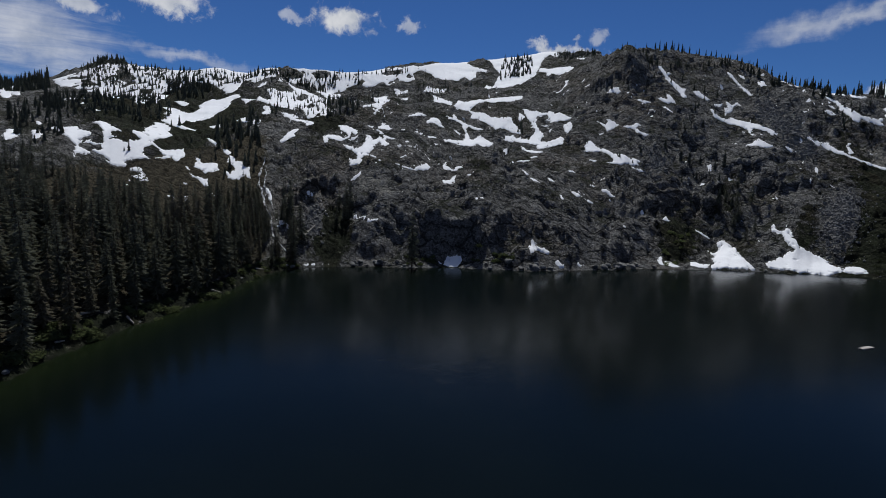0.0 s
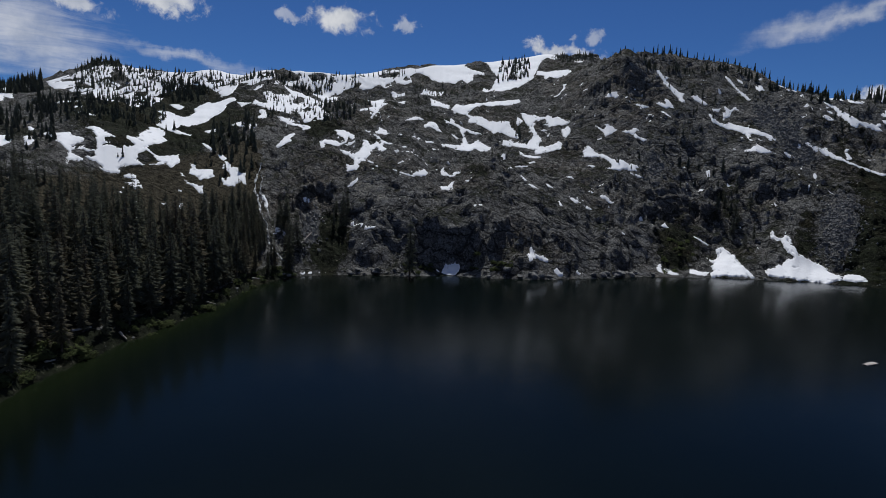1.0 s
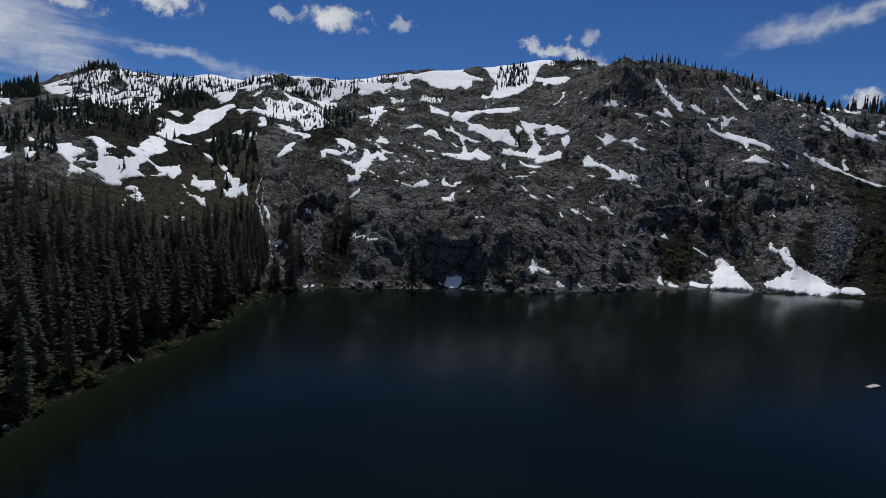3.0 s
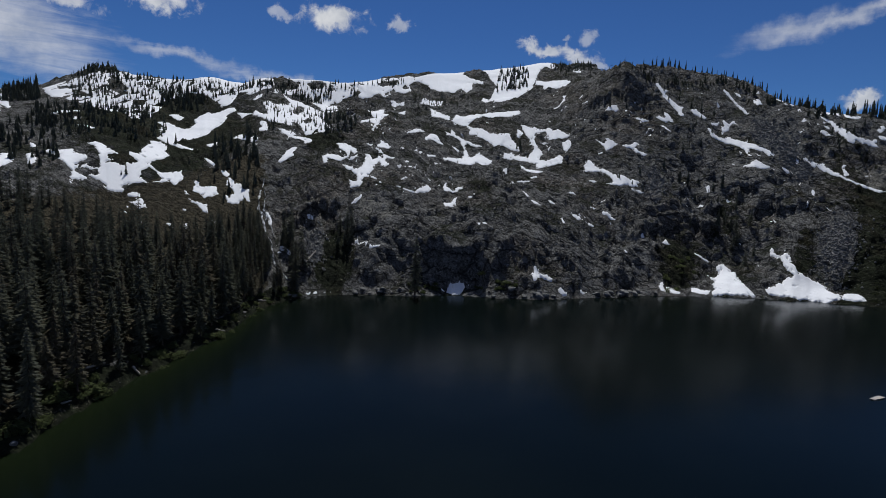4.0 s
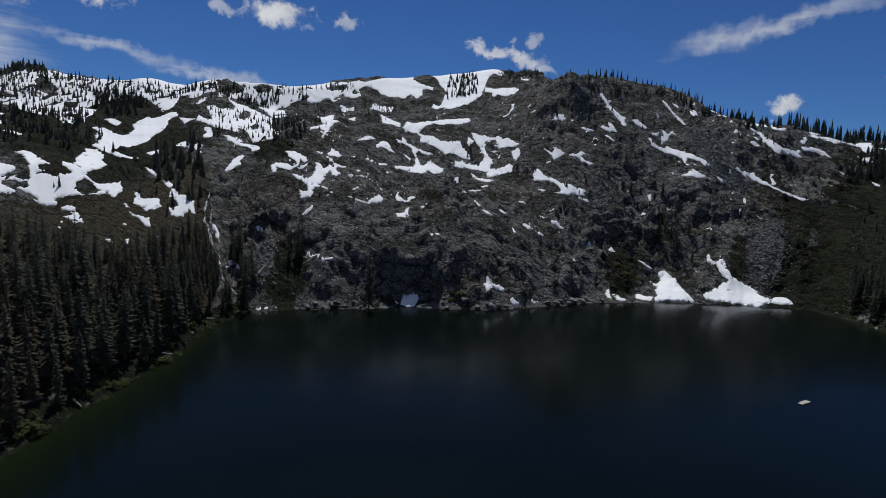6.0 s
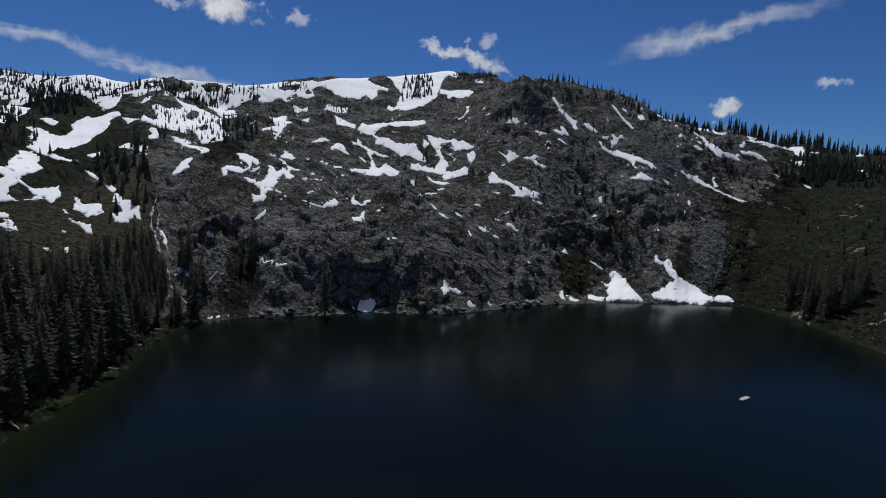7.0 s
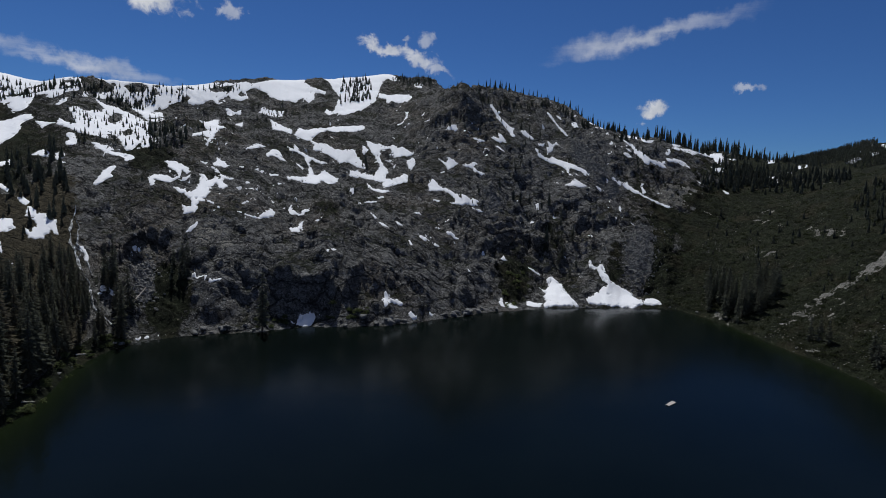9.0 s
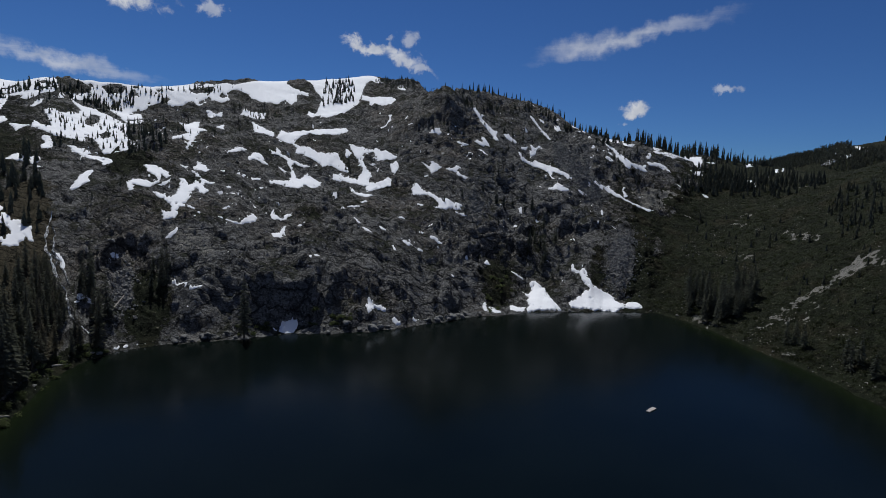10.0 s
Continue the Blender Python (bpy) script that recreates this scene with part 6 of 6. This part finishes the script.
def build_stream(width, line):
    pts = np.array(line, float)
    along = np.concatenate([[0], np.cumsum(np.hypot(*np.diff(pts, axis=0).T))])
    t = np.arange(0, along[-1], 0.8)
    x, y = np.interp(t, along, pts[:, 0]), np.interp(t, along, pts[:, 1])
    x, y = x + 1.1 * perlin(t / 5, t * 0 + width, 3), y + 1.1 * perlin(t / 5, t * 0 + width, 4)
    dx, dy = np.gradient(x), np.gradient(y)
    size = np.hypot(dx, dy) + 1e-6
    nx, ny = -dy / size, dx / size
    verts = []
    for k in (-1, -0.35, 0.35, 1):
        w = width * (0.35 + 0.3 * perlin(t / 3.1, t * 0 + 5.5, 5)) * k
        px, py = x + nx * w, y + ny * w
        verts.append(np.stack([px, py, ground(px, py) + (0.75 if abs(k) < 0.5 else 0.35)], -1))
    grid = np.stack(verts, 1)
    idx = np.arange(grid.shape[0] * 4).reshape(-1, 4)
    faces = np.stack([idx[:-1, :-1], idx[1:, :-1], idx[1:, 1:], idx[:-1, 1:]], -1).reshape(-1, 4)
    ob = new("stream", mesh_from("stream", grid.reshape(-1, 3), faces, FOAM))
    return tagged(ob, "thin white mountain stream tumbling down dark rocks", "stream")


for row in STREAMS:
    build_stream(*row)


def build_log(thick, line):
    (ax, ay), (bx, by) = line[0], line[-1]
    a, b = Vector((ax, ay, height_at(ax, ay) + thick)), Vector((bx, by, height_at(bx, by) + thick))
    way = (b - a).normalized()
    side = way.orthogonal().normalized()
    up = way.cross(side)
    verts, faces, sides, rings = [], [], 8, 7
    for k in range(rings):
        c = a.lerp(b, k / (rings - 1)) + side * 0.06 * math.sin(k * 1.7)
        w = thick * (1.1 - 0.5 * k / (rings - 1))
        verts += [c + side * w * math.cos(q) + up * w * math.sin(q) for q in (2 * math.pi * j / sides for j in range(sides))]
    for k in range(rings - 1):
        faces += [(k * sides + j, k * sides + (j + 1) % sides, (k + 1) * sides + (j + 1) % sides, (k + 1) * sides + j) for j in range(sides)]
    ob = new("fallen_log", mesh_from("fallen_log", [tuple(v) for v in verts], faces, DEADWOOD))
    return tagged(ob, "bleached fallen tree trunk lying on the bank", "log")


for row in LOGS:
    build_log(*row)


def shrub_mesh(seed, size, leaves):
    rng = random.Random(seed)
    verts, faces = [], []
    for _ in range(leaves):
        a, e = rng.uniform(0, 6.28), math.acos(rng.uniform(0.0, 1.0))
        d = Vector((math.sin(e) * math.cos(a), math.sin(e) * math.sin(a), math.cos(e) * 0.8))
        c = d * size * rng.uniform(0.55, 1.05) * (0.85 + 0.25 * math.sin(3 * a + seed))
        s = d.orthogonal().normalized() * size * rng.uniform(0.08, 0.17)
        w = d.cross(s).normalized() * size * rng.uniform(0.08, 0.17)
        k = len(verts)
        verts += [tuple(c - s), tuple(c + w), tuple(c + s + d * 0.1), tuple(c - w * 0.6)]
        faces.append((k, k + 1, k + 2, k + 3))
    return np.array(verts), np.array(faces)


SHRUB_KINDS = [mesh_from("leaves", *shrub_mesh(k, 1.0, 260), WILLOW, False) for k in range(4)]


def branches_mesh(seed):
    rng = random.Random(seed)
    verts, faces = [], []
    for k in range(6):
        a = 2 * math.pi * k / 6 + rng.random()
        out = Vector((math.cos(a) * 0.6, math.sin(a) * 0.6, 0.65))
        side = Vector((-math.sin(a), math.cos(a), 0)) * 0.035
        n = len(verts)
        verts += [tuple(-side), tuple(side), tuple(out), (0, 0, -0.3)]
        faces += [(n, n + 1, n + 2), (n + 3, n + 1, n), (n + 3, n, n + 2)]
    return mesh_from("branches", verts, faces, BARK, False)


SHRUB_WOOD = branches_mesh(2)


def plant_shrub(x, y, size, rng, label):
    ob = new("shrub")
    ob.matrix_world = pose(x, y, height_at(x, y) - 0.1, 0, 0, rng.uniform(0, 360)) @ Matrix.Diagonal((size * rng.uniform(0.8, 1.3), size * rng.uniform(0.8, 1.3), size * rng.uniform(0.7, 1.0), 1))
    for name, me in (("leaves", SHRUB_KINDS[rng.randrange(4)]), ("branches", SHRUB_WOOD)):
        part = new(name, me)
        part.parent = ob
    return tagged(ob, label, "shrub", "shrubs along the shore")


def build_shrubs():
    rng = random.Random(11)
    for size, line in SHRUBS:
        for x, y in line:
            for _ in range(4):
                r = math.hypot(x, y)
                back = rng.uniform(0, 4)
                plant_shrub(x + rng.uniform(-3, 3) + x / r * back, y + y / r * back + rng.uniform(-1, 1), size * rng.uniform(0.45, 0.85), rng, "rounded green willow shrub at the water's edge")


build_shrubs()


def low_brush(name, label, places, low, high, seed):
    """Countless low bushes as one mesh."""
    rng = random.Random(seed)
    kinds = [shrub_mesh(40 + k, 1.0, 22) for k in range(5)]
    zs = set_height(places)
    verts, faces, count = [], [], 0
    for (x, y, *_), z in zip(places, zs):
        v, f = kinds[rng.randrange(5)]
        k, t = rng.uniform(low, high), rng.uniform(0, 6.28)
        c, s = math.cos(t) * k, math.sin(t) * k
        verts.append(np.stack([v[:, 0] * c * 1.3 - v[:, 1] * s + x, v[:, 0] * s * 1.3 + v[:, 1] * c + y, v[:, 2] * k * 0.8 + z - 0.1], -1))
        faces.append(f + count)
        count += len(v)
    ob = new(name, mesh_from(name, np.concatenate(verts), np.concatenate(faces), BRUSH, False))
    return tagged(ob, label, "brush", kind="stuff")


def build_brush():
    rng = random.Random(23)
    slope, rocks = [], []
    while len(slope) < 4600:
        b, reach = rng.uniform(38, 62), 230 * rng.random() ** 1.2 + 1
        r = float(shore_range(np.array([b]))[0]) + reach
        slope.append((r * math.sin(radians(b)), r * math.cos(radians(b))))
    while len(rocks) < 1700:
        b, reach = rng.uniform(-22, 39), rng.uniform(2, 230)
        r = float(shore_range(np.array([b]))[0]) + reach
        x, y = r * math.sin(radians(b)), r * math.cos(radians(b))
        if noise.noise((x / 28, y / 28, 4.2)) > 0.22:
            rocks.append((x, y))
    low_brush("hillside_brush", "low dark green brush covering the open hillside", slope, 0.7, 2.3, 3)
    low_brush("rock_brush", "low dark bushes growing between the rocks", rocks, 0.5, 1.5, 4)


build_brush()


def stone_mesh(seed):
    rng = random.Random(seed)
    bm = bmesh.new()
    bmesh.ops.create_icosphere(bm, subdivisions=2, radius=1.0)
    cuts = [(Vector((rng.gauss(0, 1), rng.gauss(0, 1), rng.gauss(0, 1))).normalized(), rng.uniform(0.5, 0.85)) for _ in range(9)]
    for v in bm.verts:
        for d, far in cuts:
            over = v.co.dot(d) - far
            if over > 0:
                v.co -= d * over
        v.co += 0.06 * noise.noise_vector(v.co * 2.3 + Vector((seed, 0, 0)))
        v.co.z *= 0.75
    me = bpy.data.meshes.new("boulder")
    bm.to_mesh(me)
    bm.free()
    me.materials.append(STONE)
    return me


def build_boulders():
    rng = random.Random(31)
    kinds = [stone_mesh(k) for k in range(7)]
    spans = [(-41, -17, 16, 0.2, 0.8), (-17, -9, 26, 0.3, 1.8), (-9, 3, 26, 0.4, 2.2), (3, 24, 60, 0.4, 2.6), (24, 39, 24, 0.3, 1.9), (39, 57, 18, 0.2, 0.9)]
    for low, high, count, least, most in spans:
        for _ in range(count):
            b, size = rng.uniform(low, high), least + (most - least) * rng.random() ** 3
            b = b + 0.6 * math.sin(b * 7.0)
            r = float(shore_range(np.array([b]))[0]) + rng.uniform(-1.8, 1.2)
            x, y = r * math.sin(radians(b)), r * math.cos(radians(b))
            if snow_cover(np.array([x]), np.array([y]))[0][0] > 0.6:
                continue
            ob = new("boulder", kinds[rng.randrange(7)])
            ob.matrix_world = pose(x, y, height_at(x, y) + 0.25 * size, rng.uniform(-15, 15), rng.uniform(-15, 15), rng.uniform(0, 360)) @ Matrix.Diagonal((size * rng.uniform(0.8, 1.4), size, size * rng.uniform(0.7, 1.0), 1))
            tagged(ob, "grey weathered boulder at the water's edge", "boulder", "boulders along the shore")


build_boulders()


def build_scree():
    """Loose stones on the scree fans."""
    rng = random.Random(37)
    corners = np.array([(1, 0, 0), (-1, 0, 0), (0, 1, 0), (0, -1, 0), (0, 0, 1), (0, 0, -1)], float)
    sides = np.array([(0, 2, 4), (2, 1, 4), (1, 3, 4), (3, 0, 4), (2, 0, 5), (1, 2, 5), (3, 1, 5), (0, 3, 5)])
    for b0, reach0, wide, deep, count in SCREE_FANS:
        b = np.array([rng.gauss(b0, wide * 0.55) for _ in range(count)])
        r = shore_range(b) + np.array([rng.gauss(reach0, deep * 0.55) for _ in range(count)])
        x, y = r * np.sin(np.radians(b)), r * np.cos(np.radians(b))
        z = ground(x, y)
        verts, faces = [], []
        for k in range(count):
            size = 0.3 + 0.9 * rng.random() ** 3
            turn = np.array(Euler([rng.uniform(0, 6.28) for _ in range(3)]).to_matrix())
            v = (corners * [rng.uniform(0.6, 1.2) for _ in range(3)]) @ turn.T * size + (x[k], y[k], z[k] + 0.2 * size)
            faces.append(sides + 6 * k)
            verts.append(v)
        ob = new("scree", mesh_from("scree", np.concatenate(verts), np.concatenate(faces), STONE, False))
        tagged(ob, "fan of loose grey scree stones below the cliffs", "scree", kind="stuff")


build_scree()


def build_slope_stones():
    """Pale stones lying loose in the brush."""
    rng = random.Random(43)
    spots = []
    while len(spots) < 650:
        b, reach = rng.uniform(39, 61), rng.uniform(2, 240)
        r = float(shore_range(np.array([b]))[0]) + reach
        x, y = r * math.sin(radians(b)), r * math.cos(radians(b))
        if noise.noise((x / 22, y / 14, 6.3)) > 0.3:
            spots.append((x, y))
    zs = set_height(spots)
    base = np.array([(1, 0, 0), (0.3, 0.9, 0), (-0.8, 0.6, 0), (-0.9, -0.5, 0), (0.2, -1, 0), (0.1, 0, 0.55), (0, 0, -0.6)], float)
    tris = np.array([(0, 1, 5), (1, 2, 5), (2, 3, 5), (3, 4, 5), (4, 0, 5), (1, 0, 6), (2, 1, 6), (3, 2, 6), (4, 3, 6), (0, 4, 6)])
    verts, faces = [], []
    for k, ((x, y), z) in enumerate(zip(spots, zs)):
        size, t = 0.14 + 0.38 * rng.random() ** 2, rng.uniform(0, 6.28)
        turn = np.array([(math.cos(t), -math.sin(t), 0), (math.sin(t), math.cos(t), 0), (0, 0, 1)])
        verts.append((base * [rng.uniform(0.7, 1.6), rng.uniform(0.6, 1.1), rng.uniform(0.6, 1.0)]) @ turn.T * size + (x, y, z + 0.15 * size))
        faces.append(tris + 7 * k)
    ob = new("slope_stones", mesh_from("slope_stones", np.concatenate(verts), np.concatenate(faces), STONE, False))
    tagged(ob, "pale loose stones scattered through the hillside brush", "stones", kind="stuff")


build_slope_stones()


def build_raft(x, y, turn):
    """A small weathered float of planks on two logs."""
    raft = tagged(new("raft"), "small weathered wooden raft floating on dark water", "raft")
    raft.matrix_world = pose(x, y, WATER_LEVEL, 0, 0, turn) @ Matrix.Diagonal((0.86, 0.6, 0.78, 1))

    def board(name, cx, cy, cz, lx, ly, lz):
        bm = bmesh.new()
        bmesh.ops.create_cube(bm, size=1.0, matrix=Matrix.LocRotScale((cx, cy, cz), None, (lx, ly, lz)))
        bmesh.ops.bevel(bm, geom=bm.edges[:], offset=0.02, segments=1, affect="EDGES")
        me = bpy.data.meshes.new(name)
        bm.to_mesh(me)
        bm.free()
        me.materials.append(PALE_WOOD)
        part = new(name, me)
        part.parent = raft

    for k in (-0.75, 0.75):
        board("float_log", 0, k, 0.05, 5.2, 0.4, 0.4)
    for k in range(12):
        board("deck_plank", -2.4 + 0.44 * k, 0.1 * math.sin(k * 2.1), 0.3, 0.4, 2.3 if k > 3 else 1.5, 0.07)


build_raft(105.4, 133.3, 25)
